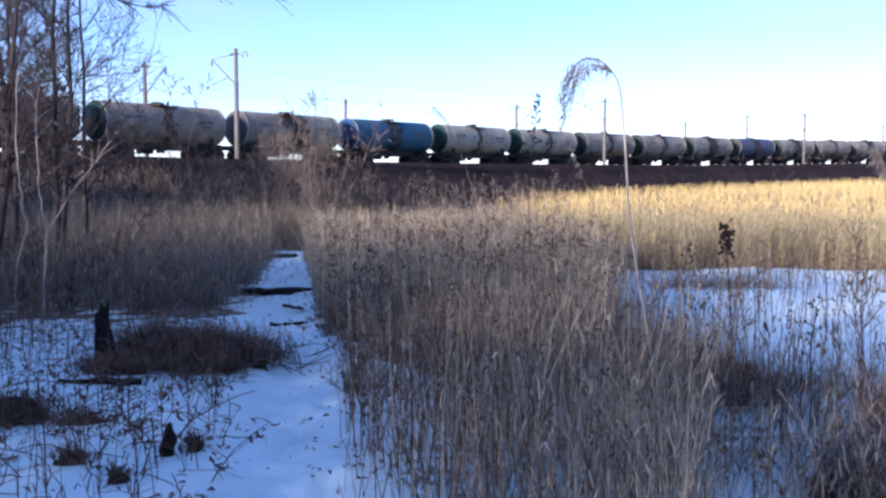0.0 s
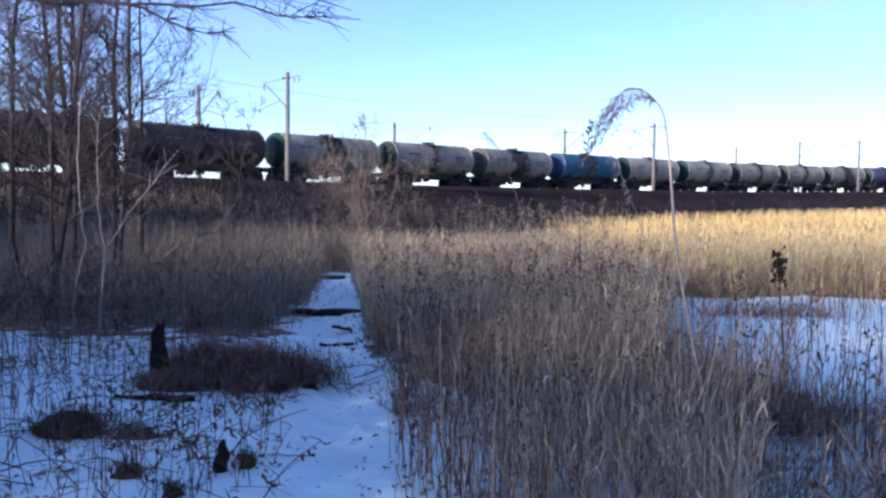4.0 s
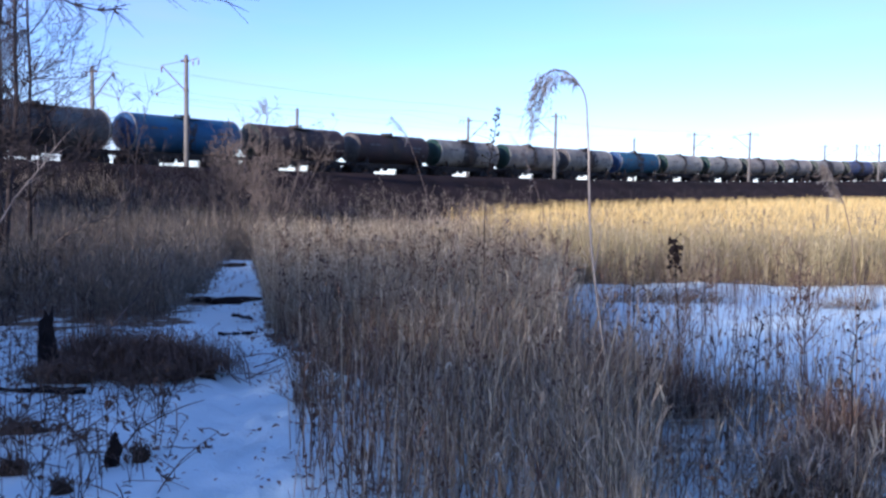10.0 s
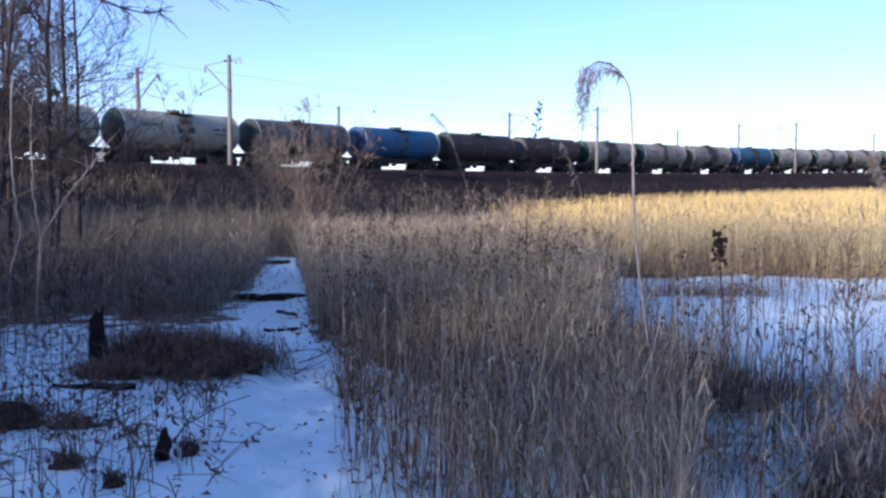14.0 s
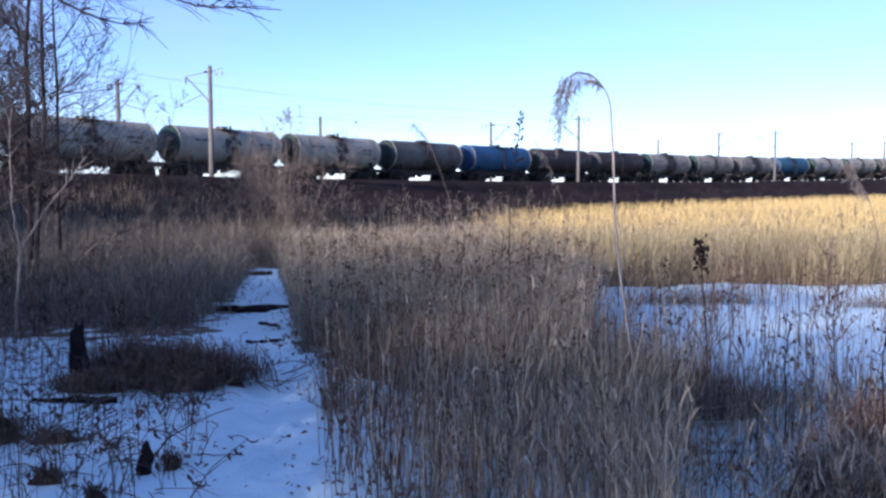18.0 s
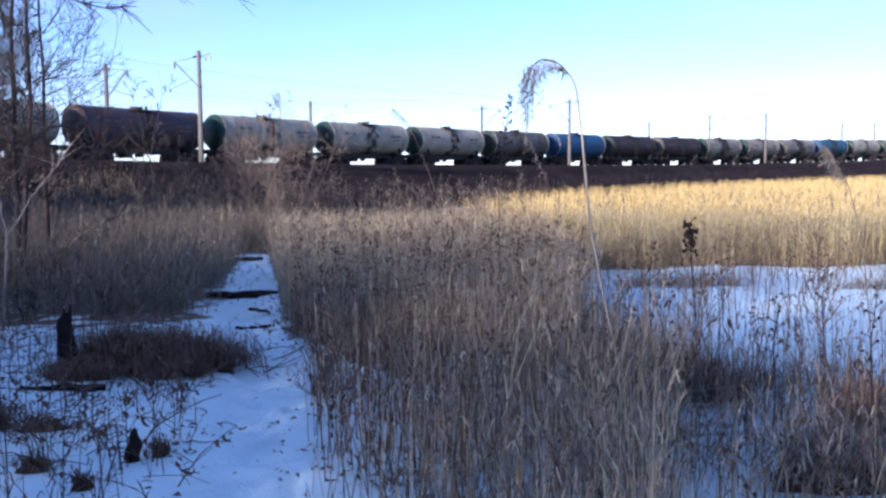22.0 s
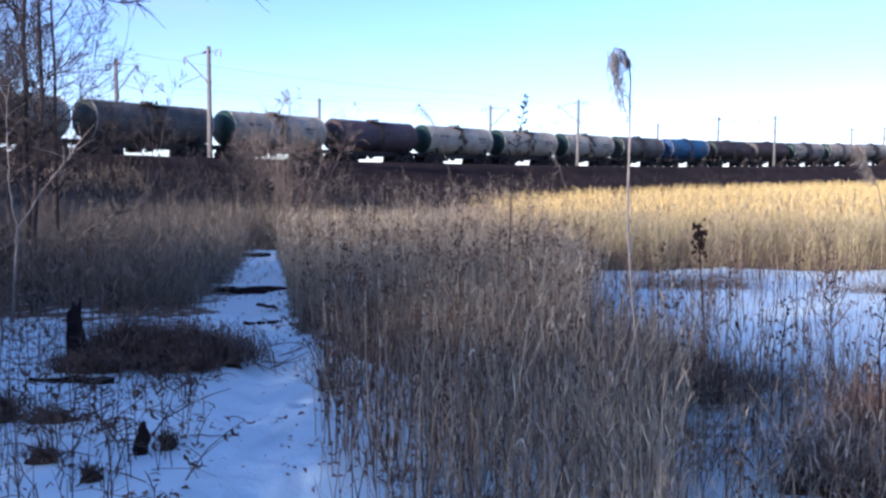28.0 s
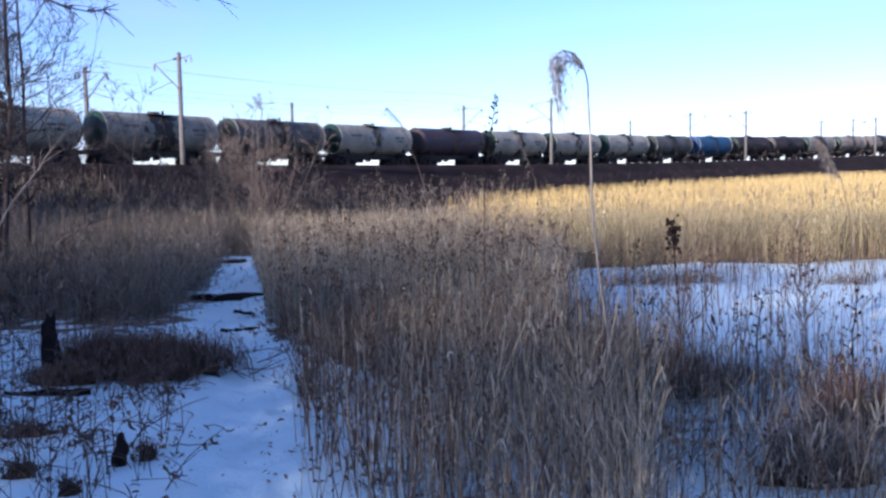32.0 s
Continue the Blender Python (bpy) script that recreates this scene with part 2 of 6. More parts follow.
# ---- mesh helpers ----
def part(name, bm, material, parent=None, label="", smooth=False):
    me = bpy.data.meshes.new(name)
    bm.to_mesh(me)
    bm.free()
    me.materials.append(material)
    if smooth:
        me.polygons.foreach_set("use_smooth", [True] * len(me.polygons))
    ob = new(name, me)
    if parent is not None:
        ob.parent = parent
    if label:
        tagged(ob, label)
    return ob


def raw(name, verts, faces, material, parent=None, label="", smooth=False):
    me = bpy.data.meshes.new(name)
    me.from_pydata(np.asarray(verts).tolist(), [], faces.tolist() if isinstance(faces, np.ndarray) else faces)
    me.materials.append(material)
    if smooth:
        me.polygons.foreach_set("use_smooth", [True] * len(me.polygons))
    ob = new(name, me)
    if parent is not None:
        ob.parent = parent
    if label:
        tagged(ob, label)
    return ob


def thing(name, m, label, category, group="", kind=""):
    e = new(name)
    e.empty_display_size = 0.2
    e.matrix_basis = m
    return tagged(e, label, category, group, kind)


def box(bm, x0, x1, y0, y1, z0, z1, bevel=0.0, turn=None):
    r = bmesh.ops.create_cube(bm, size=1.0)
    m = Matrix.Translation(((x0 + x1) / 2, (y0 + y1) / 2, (z0 + z1) / 2)) @ Matrix.Diagonal((x1 - x0, y1 - y0, z1 - z0, 1))
    bmesh.ops.transform(bm, matrix=(turn @ m) if turn else m, verts=r["verts"])
    if bevel:
        es = list({e for v in r["verts"] for e in v.link_edges})
        bmesh.ops.bevel(bm, geom=es, offset=bevel, segments=1, affect="EDGES")
    return bm


def rod(bm, a, b, r0, r1=None, n=8):
    a, b = Vector(a), Vector(b)
    d = b - a
    m = Matrix.Translation((a + b) / 2) @ d.to_track_quat("Z", "Y").to_matrix().to_4x4()
    bmesh.ops.create_cone(bm, cap_ends=True, segments=n, radius1=r0, radius2=r0 if r1 is None else r1, depth=d.length, matrix=m)
    return bm


def tubes(lines, sides=4):
    """Tapered tubes along lines of (points, radii), as vertices and faces."""
    vs, fs, base = [], [], 0
    for pts, rad in lines:
        pts = np.asarray(pts, float)
        k = len(pts)
        tan = np.gradient(pts, axis=0)
        tan /= np.linalg.norm(tan, axis=1, keepdims=True) + 1e-9
        ref = np.array([1.0, 0.0, 0.0]) if abs(tan[0][0]) < 0.8 else np.array([0.0, 1.0, 0.0])
        u = np.cross(tan, ref)
        u /= np.linalg.norm(u, axis=1, keepdims=True) + 1e-9
        w = np.cross(tan, u)
        ang = np.arange(sides) * 2 * np.pi / sides
        ring = pts[:, None] + np.asarray(rad)[:, None, None] * (np.cos(ang)[None, :, None] * u[:, None] + np.sin(ang)[None, :, None] * w[:, None])
        vs.append(ring.reshape(-1, 3))
        for i in range(k - 1):
            for j in range(sides):
                a, b = base + i * sides + j, base + i * sides + (j + 1) % sides
                fs.append((a, b, b + sides, a + sides))
        base += k * sides
    return np.concatenate(vs), fs


RNG = np.random.default_rng(7)


def stalks(pos, height, r0, lean, segs=3, curl=0.15, leaves=0, head=0.0, head_size=0.12, sides=3, leaf_len=0.3, leaf_w=0.008, tips=None):
    """Many stalks at once: bent tapered tubes, with blade leaves and a seed head on some. Vertices and faces."""
    n = len(pos)
    az = RNG.uniform(0, 2 * np.pi, n)
    t = np.linspace(0, 1, segs + 1)
    hd = np.stack([np.cos(az), np.sin(az), 0 * az], 1)
    k = np.abs(RNG.normal(0, 1, n)) * lean
    c = RNG.normal(0, 1, n) * curl
    off = (k[:, None] * t + c[:, None] * t**2)[:, :, None] * hd[:, None, :] * height[:, None, None]
    mid = pos[:, None, :] + off
    mid[:, :, 2] += t[None, :] * height[:, None] * (1 - 0.25 * np.minimum(1, (k + np.abs(c)) ** 2))[:, None]
    if tips is not None:
        tips.append(mid[:, -2:].copy())
    rr = r0[:, None] * (1 - 0.75 * t)[None, :]
    a0 = RNG.uniform(0, 6.28, n)
    ang = a0[:, None] + np.arange(sides)[None, :] * 2 * np.pi / sides
    ring = np.stack([np.cos(ang), np.sin(ang), 0 * ang], -1)
    v = mid[:, :, None, :] + rr[:, :, None, None] * ring[:, None, :, :]
    V = [v.reshape(-1, 3)]
    per = (segs + 1) * sides
    i, j = np.meshgrid(np.arange(segs), np.arange(sides), indexing="ij")
    q = np.stack([i * sides + j, i * sides + (j + 1) % sides, (i + 1) * sides + (j + 1) % sides, (i + 1) * sides + j], -1).reshape(-1, 4)
    F = [(q[None] + np.arange(n)[:, None, None] * per).reshape(-1, 4)]
    base = n * per
    for _ in range(leaves):
        u = RNG.uniform(0.15, 0.95, n)
        f = u * segs
        lo = np.minimum(f.astype(int), segs - 1)
        fr = (f - lo)[:, None]
        p = mid[np.arange(n), lo] * (1 - fr) + mid[np.arange(n), lo + 1] * fr
        la = RNG.uniform(0, 2 * np.pi, n)
        d = np.stack([np.cos(la), np.sin(la), 0 * la], 1)
        s = np.stack([-np.sin(la), np.cos(la), 0 * la], 1) * leaf_w * RNG.uniform(0.6, 1.4, (n, 1))
        L = leaf_len * RNG.uniform(0.4, 1.2, n)[:, None]
        up, dn = RNG.uniform(0.2, 0.9, n)[:, None], RNG.uniform(-0.5, 0.7, n)[:, None]
        z = np.array([0, 0, 1.0])
        p1 = p + L * 0.5 * (d * 0.4 + z * up)
        p2 = p1 + L * 0.5 * (d * 0.65 + z * dn)
        quad = np.stack([p - s, p + s, p1 + s, p1 - s, p2], 1)
        V.append(quad.reshape(-1, 3))
        o = base + np.arange(n)[:, None] * 5
        F.append(o + np.array([0, 1, 2, 3]))
        F.append(np.concatenate([o + np.array([3, 2, 4]), o + np.array([4])], 1)[:, [0, 1, 2, 2]])
        base += n * 5
    if head > 0:
        sel = np.where(RNG.uniform(0, 1, n) < head)[0]
        m = len(sel)
        tip = mid[sel, -1]
        dirv = mid[sel, -1] - mid[sel, -2]
        dirv /= np.linalg.norm(dirv, axis=1, keepdims=True)
        hs = head_size * RNG.uniform(0.6, 1.3, m)[:, None]
        droop = hd[sel] * hs * 0.5
        a = tip - dirv * hs * 0.3
        b = tip + dirv * hs * 0.4 + droop * 0.3
        e = tip + dirv * hs * 0.8 + droop
        w = hs * 0.10
        ang = np.arange(3) * 2.0944
        rg = np.stack([np.cos(ang), np.sin(ang), 0 * ang], -1)
        r = b[:, None] + w[:, :, None] * rg[None]
        V.append(np.concatenate([a[:, None], r, e[:, None]], 1).reshape(-1, 3))
        o = base + np.arange(m)[:, None] * 5
        for x in ((0, 2, 1), (0, 3, 2), (0, 1, 3), (4, 1, 2), (4, 2, 3), (4, 3, 1)):
            F.append(np.concatenate([o + np.array(x), o + np.array([x[2]])], 1))
        base += m * 5
    return np.concatenate(V), np.concatenate(F)


def seed_tufts(tips, count, size, spread):
    """Loose clusters of small angular seed heads along the top of each stalk. Vertices and faces."""
    n = len(tips)
    u = RNG.uniform(0, 1, (n, count, 1))
    c = tips[:, None, 0] * (1 - u) + tips[:, None, 1] * u
    c = c * 0.45 + tips[:, None, 1] * 0.55 + RNG.normal(0, 1, (n, count, 3)) * np.array([spread, spread, spread * 0.6])
    c = c.reshape(-1, 1, 3)
    octa = np.array([(1, 0, 0), (0, 1, 0), (-1, 0, 0), (0, -1, 0), (0, 0, 1.3), (0, 0, -1.3)], float)
    V = c + octa[None] * (size * RNG.uniform(0.5, 1.4, (len(c), 1, 1))) + RNG.normal(0, size * 0.25, (len(c), 6, 3))
    o = np.arange(len(c))[:, None, None] * 6
    f = np.array([(a, b, e, e) if e == 4 else (b, a, e, e) for e in (4, 5) for a, b in ((0, 1), (1, 2), (2, 3), (3, 0))])
    return V.reshape(-1, 3), (o + f[None]).reshape(-1, 4)


def joined(*pairs):
    """Several (vertices, faces) as one."""
    V, F, base = [], [], 0
    for v, f in pairs:
        V.append(v)
        F.append(np.asarray(f) + base)
        base += len(v)
    return np.concatenate(V), np.concatenate(F)


def big_mesh(name, V, F, material):
    """A mesh straight from arrays; a face whose last two corners agree is a triangle."""
    tri = F[:, 2] == F[:, 3]
    loops = np.concatenate([F[~tri].ravel(), F[tri][:, :3].ravel()])
    counts = np.concatenate([np.full((~tri).sum(), 4), np.full(tri.sum(), 3)])
    me = bpy.data.meshes.new(name)
    me.vertices.add(len(V))
    me.vertices.foreach_set("co", V.astype(np.float32).ravel())
    me.loops.add(len(loops))
    me.loops.foreach_set("vertex_index", loops.astype(np.int32))
    me.polygons.add(len(counts))
    me.polygons.foreach_set("loop_start", np.concatenate([[0], np.cumsum(counts)[:-1]]).astype(np.int32))
    me.update(calc_edges=True)
    me.materials.append(material)
    return new(name, me)


def stuff(name, V, F, material, label, category):
    return tagged(big_mesh(name, V, F, material), label, category, kind="stuff")

# ---- the plan ----
# The railway runs past on an embankment and bends slowly to the right; a is the length along it.
RAIL_D, RAIL_ANG, RAIL_BEND = 56.52, radians(33.66), 8.094e-4


def rail_at(a, off=0.0):
    """Place on the track's centre line, off metres to its far side, and the heading in degrees for x along the track."""
    dx, dy = math.sin(RAIL_ANG), math.cos(RAIL_ANG)
    nx, ny = -dy, dx
    side = RAIL_D - RAIL_BEND * a * a
    tx, ty = dx - 2 * RAIL_BEND * a * nx, dy - 2 * RAIL_BEND * a * ny
    k = math.hypot(tx, ty)
    tx, ty = tx / k, ty / k
    return Vector((side * nx + a * dx - ty * off, side * ny + a * dy + tx * off, rail_z(a))), math.degrees(math.atan2(ty, tx))


def rail_z(a):
    return 2.0 + 1.0e-4 * (min(max(a, -20), 230) - 95) ** 2


def lerp(x, table):
    return np.interp(x, [r[0] for r in table], [r[1] for r in table])


def ground_z(x, y):
    """Level near the camera, then falling gently towards the foot of the embankment."""
    y = np.asarray(y, float)
    z = lerp(y, ((-50, 0), (12, 0), (18, -0.25), (30, -0.9), (45, -1.6), (56, -1.9), (75, -1.55), (100, -0.95), (150, -0.4), (250, -0.4), (3000, -0.4)))
    return z


PATH_R = ((3, -0.35), (4.64, -0.53), (7.96, -0.9), (9.03, -1.16), (10.4, -1.46), (13.6, -1.9), (20, -2.95), (25, -3.75), (29, -4.2))
PATH_L = ((3, -0.95), (4.64, -1.12), (7.1, -1.5), (9, -1.75), (10.4, -2.25), (13.6, -2.7), (20, -3.75), (25, -4.6), (29, -5.0))


def hump(x, y):
    """Small unevenness of the ground."""
    return 0.03 * np.sin(1.7 * x + 0.6 * y) * np.sin(1.3 * y - 0.4 * x) + 0.015 * np.sin(5.1 * x + 2 * y) * np.sin(4.3 * y)


def dense(x, y):
    """How thickly the dry reeds stand, 0 to 1."""
    pr, pl = lerp(y, PATH_R), lerp(y, PATH_L)
    front = lerp(x, ((-1.25, 9.2), (-0.62, 8.2), (0.0, 7.2), (1.3, 7.0), (2.5, 7.2)))
    edge = lerp(y, ((6.0, 1.4), (8.0, 1.4), (10.4, 1.8), (17.6, 3.15), (18.5, 99)))
    rag = 0.22 * np.sin(y * 3.1 + 1.7 * np.sin(x * 2.3)) + 0.18 * np.sin(y * 7.3 + x * 5.1) + 0.12 * np.sin(y * 13.7 - x * 3.3)
    edge, front, pr = edge + rag * 0.8, front + rag, pr + np.abs(rag) * 0.25
    mid = (x > pr) & (y > front) & ((x < edge) | (y > 17.5 + 0.06 * (x - 4)))
    left = (x < pl + 0.7 * rag - 0.05) & (y > 10.2 + 0.25 * np.sin(x * 3) + rag)
    far = y > 28.5
    return np.where(mid | left | far, 1.0, 0.0)


STEPS = []
for k in range(90):
    y = 3.6 + 0.19 * k
    mid = (lerp(y, PATH_R) + lerp(y, PATH_L)) / 2
    for side in (-0.16, 0.14, 0.02):
        STEPS.append((float(mid) + side + random.uniform(-0.1, 0.1), y + random.uniform(-0.16, 0.16), random.uniform(0.04, 0.08), random.uniform(0.08, 0.15), random.uniform(0.04, 0.08)))


def prints(xs, y):
    """How deep the footprints press the snow of the path."""
    out = np.zeros(len(xs))
    for px, py, rx, ry, dep in STEPS:
        if abs(y - py) < ry * 1.6:
            q = ((xs - px) / rx) ** 2 + ((y - py) / ry) ** 2
            out = np.maximum(out, dep * np.clip(1.15 - q, -0.25, 0.6) * (q < 2))
    return out


def make_ground():
    ys = np.concatenate([-np.geomspace(2500, 20, 14), np.arange(-16, 2, 2.0), np.arange(2, 4, 0.15), np.arange(4, 11, 0.05), np.arange(11, 20, 0.12), np.arange(20, 30, 0.3), np.arange(30, 60, 1.0), np.geomspace(60, 3200, 30)])
    n = 440
    V, lit = [], []
    for y in ys:
        near = np.linspace(-1, 1, n)
        xs = np.sign(near) * np.abs(near) ** 2.0 * max(60, abs(y) * 1.4)
        z = ground_z(xs, y) + (hump(xs, y) if y < 60 else 0)
        d = dense(xs, np.full(n, y)) if y < 60 else np.ones(n)
        tread = np.clip(1 - np.abs(xs - (lerp(y, PATH_R) + lerp(y, PATH_L)) / 2) / 0.35, 0, 1) if 2 < y < 28 else 0 * xs
        z = z - 0.05 * tread + (0.016 * np.sin(13 * xs + 3 * np.sin(4.3 * y)) * np.sin(15 * y + 2 * np.sin(8 * xs)) * (np.abs(tread) > 0) if 3 < y < 20 else 0)
        if 3.5 < y < 22:
            z = z - prints(xs, y)
        V.append(np.stack([xs, np.full(n, y), z], 1))
        # raised under the stands and between near stems, so gaps there turn dark brown
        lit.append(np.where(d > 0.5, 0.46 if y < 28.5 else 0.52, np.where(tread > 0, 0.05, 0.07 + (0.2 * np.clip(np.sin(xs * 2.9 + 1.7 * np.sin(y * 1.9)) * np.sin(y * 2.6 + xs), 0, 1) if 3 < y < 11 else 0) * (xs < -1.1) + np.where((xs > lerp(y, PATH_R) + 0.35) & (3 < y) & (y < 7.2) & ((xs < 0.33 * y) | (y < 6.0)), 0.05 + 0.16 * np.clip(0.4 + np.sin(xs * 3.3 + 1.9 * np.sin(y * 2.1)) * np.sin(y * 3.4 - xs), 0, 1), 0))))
    V = np.concatenate(V)
    m = len(ys)
    i, j = np.meshgrid(np.arange(m - 1), np.arange(n - 1), indexing="ij")
    F = np.stack([i * n + j, i * n + j + 1, (i + 1) * n + j + 1, (i + 1) * n + j], -1).reshape(-1, 4)
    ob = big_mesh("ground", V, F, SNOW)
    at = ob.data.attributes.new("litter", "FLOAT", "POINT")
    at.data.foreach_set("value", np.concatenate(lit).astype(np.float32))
    ob.data.polygons.foreach_set("use_smooth", [True] * len(ob.data.polygons))
    return tagged(ob, "snow-covered marshy ground with a trodden path and leaf litter", "ground", kind="structure")


def make_embankment():
    prof = [(-13.5, -4.6), (-5.2, -0.9), (-4.4, -0.2), (-3.3, 0.24), (-1.9, -0.12), (6.2, -0.22), (8.4, -0.62), (9.4, -0.9), (18, -4.6)]
    prof = [p for a, b in zip(prof, prof[1:]) for p in ([a] + [tuple(np.array(a) + (np.array(b) - a) * k / 4) for k in (1, 2, 3)])] + [prof[-1]]
    aa = np.concatenate([np.linspace(-260, -40, 12), np.arange(-30, 240, 1.2), np.linspace(245, 420, 25)])
    V = []
    for a in aa:
        for o, z in prof:
            p, _ = rail_at(a, o)
            nz = noise.noise(Vector((a * 0.35, o * 0.5, 0))) * 0.16
            V.append((p.x, p.y, p.z + z + (nz if abs(o - 2) > 6.5 else nz * 0.25)))
    k = len(prof)
    F = [(i * k + j, i * k + j + 1, (i + 1) * k + j + 1, (i + 1) * k + j) for i in range(len(aa) - 1) for j in range(k - 1)]
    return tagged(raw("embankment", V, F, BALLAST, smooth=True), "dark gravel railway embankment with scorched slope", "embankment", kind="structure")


def make_track(off):
    aa = np.concatenate([np.linspace(-200, -20, 30), np.arange(-18, 240, 2.0), np.linspace(242, 400, 40)])
    tr = thing("railway_track", Matrix(), "steel rails on concrete sleepers along the embankment", "railway track", kind="structure")
    for g in (-0.76, 0.76):
        V, F = [], []
        sec = [(-0.06, 0.0), (-0.06, 0.03), (-0.012, 0.05), (-0.036, 0.15), (0.036, 0.15), (0.012, 0.05), (0.06, 0.03), (0.06, 0.0)]
        for a in aa:
            for o, z in sec:
                p, _ = rail_at(a, off + g + o)
                V.append((p.x, p.y, p.z - 0.15 + z))
        k = len(sec)
        F = [(i * k + j, i * k + (j + 1) % k, (i + 1) * k + (j + 1) % k, (i + 1) * k + j) for i in range(len(aa) - 1) for j in range(k)]
        raw("rail", V, F, RUST, tr)
    bm = bmesh.new()
    box(bm, -0.13, 0.13, -1.35, 1.35, -0.34, -0.15, 0.02)
    me = part("sleeper", bm, SLEEPER, tr).data
    first = tr.children[-1]
    for i, a in enumerate(np.arange(-10, 150, 0.6)):
        p, h = rail_at(float(a), off)
        ob = first if i == 0 else new("sleeper", me)
        ob.parent = tr
        ob.matrix_basis = pose(p.x, p.y, p.z, 0, 0, h)


ground = make_ground()
make_embankment()
make_track(0.0)
make_track(4.1)


# ---- overhead line ----
def pole(a, off, top, arm=0, name="catenary_pole", label="grey concrete catenary pole with a steel bracket arm"):
    """A mast beside the track; arm +1 reaches to the far side, -1 to the near side, 0 none."""
    p, h = rail_at(a, off)
    base = p.z - (2.6 if off < 0 else 1.2)
    t = thing(name, pose(p.x, p.y, base, 0, 0, h), label, "utility pole", "poles of the overhead line")
    H = top - base
    bm = bmesh.new()
    rod(bm, (0, 0, -0.4), (0, 0, H), 0.22, 0.14, 12)
    part("shaft", bm, CONCRETE, t, smooth=True)
    bm = bmesh.new()
    rod(bm, (0, 0, H), (0, 0, H + 0.06), 0.15, 0.08, 12)
    part("cap", bm, STEEL, t)
    for z in (H - 0.35, H - 2.5):
        bm = bmesh.new()
        rod(bm, (0, 0, z - 0.07), (0, 0, z + 0.07), 0.2, 0.2, 12)
        part("clamp", bm, STEEL, t)
    if arm:
        y = 2.75 * arm
        bm = bmesh.new()
        rod(bm, (0, 0.12 * arm, H - 2.5), (0, y, H - 0.55), 0.05, 0.045)
        part("bracket_arm", bm, STEEL, t)
        bm = bmesh.new()
        rod(bm, (0, 0.12 * arm, H - 0.35), (0, y, H - 0.55), 0.022)
        part("tie_rod", bm, STEEL, t)
        bm = bmesh.new()
        rod(bm, (0, 0.75 * arm, H - 1.95), (0, 3.3 * arm, H - 2.55), 0.028)
        part("registration_arm", bm, STEEL, t)
        for q, r in (((0, y, H - 0.6), (0, y, H - 1.1)), ((0, 0.2 * arm, H - 0.33), (0, 0.65 * arm, H - 0.38)), ((0, 3.3 * arm, H - 2.5), (0, 3.3 * arm, H - 2.75))):
            bm = bmesh.new()
            rod(bm, q, r, 0.03)
            for k in range(4):
                c = Vector(q).lerp(Vector(r), 0.2 + 0.2 * k)
                d = (Vector(r) - Vector(q)).normalized() * 0.03
                rod(bm, c - d, c + d, 0.085, 0.06, 10)
            part("insulator", bm, INSUL, t)
        bm = bmesh.new()
        rod(bm, (0, -0.1 * arm, H - 0.4), (0, -1.3 * arm, H - 0.25), 0.03)
        part("feeder_arm", bm, STEEL, t)
        for q in (-0.75, -1.3):
            bm = bmesh.new()
            rod(bm, (0, q * arm, H - 0.3), (0, q * arm, H - 0.75), 0.03)
            for k in range(3):
                rod(bm, (0, q * arm, H - 0.44 - 0.1 * k), (0, q * arm, H - 0.48 - 0.1 * k), 0.08, 0.06, 10)
            part("insulator", bm, INSUL, t)
    return t


def along_for(u, off):
    """The length a at which a place off metres beside the track lies in the direction x / y = u from the camera."""
    lo, hi = -30.0, 330.0
    for _ in range(60):
        mid = (lo + hi) / 2
        p, _ = rail_at(mid, off)
        lo, hi = (mid, hi) if p.x / p.y < u else (lo, mid)
    return lo


NEAR_POLES = ((-0.2153, 211), (0.169, 126), (0.378, 100), (0.52, 84))
FAR_POLES = ((-0.3105, 188, 1), (-0.1017, 124, 0), (0.0767, 115, 1), (0.2534, 85, 0), (0.3177, 97, 1), (0.46, 80, 1), (0.495, 82, 1))
for u, rise in NEAR_POLES:
    a = along_for(u, -3.2)
    pole(a, -3.2, 1.6 + rise / 1681 * rail_at(a, -3.2)[0].y, 1)
for u, rise, arm in FAR_POLES:
    off = 7.3 if arm else 9.5
    a = along_for(u, off)
    pole(a, off, 1.6 + rise / 1681 * rail_at(a, off)[0].y, -arm)


def wire(off, rise, sag, name="overhead_wire", label="thin dark overhead railway wire", rad=0.007):
    pts = []
    for a in np.arange(-60, 330, 5.0):
        p, _ = rail_at(float(a), off)
        s = ((a - 33.0) / 50.0) % 1.0
        pts.append((p.x, p.y, p.z + rise - sag * 4 * s * (1 - s)))
    V, F = tubes([(pts, [rad] * len(pts))], 4)
    tagged(raw(name, V, F, STEEL), label, "wire", "overhead wires")


for off in (-0.4, 4.5):
    wire(off, 6.9, 1.1)
    wire(off, 5.5, 0.05)
wire(-4.4, 7.2, 0.6, rad=0.008)


# ---- tank wagons ----
def lathe(bm, rings, n=32):
    """A body turned about the x axis, from rows of (x, radius), centred at height 0."""
    prev = None
    for x, r in rings:
        ring = [bm.verts.new((x, r * math.cos(2 * math.pi * k / n), r * math.sin(2 * math.pi * k / n))) for k in range(n)]
        if prev:
            for k in range(n):
                bm.faces.new((prev[k], prev[(k + 1) % n], ring[(k + 1) % n], ring[k]))
        prev = ring
    return bm


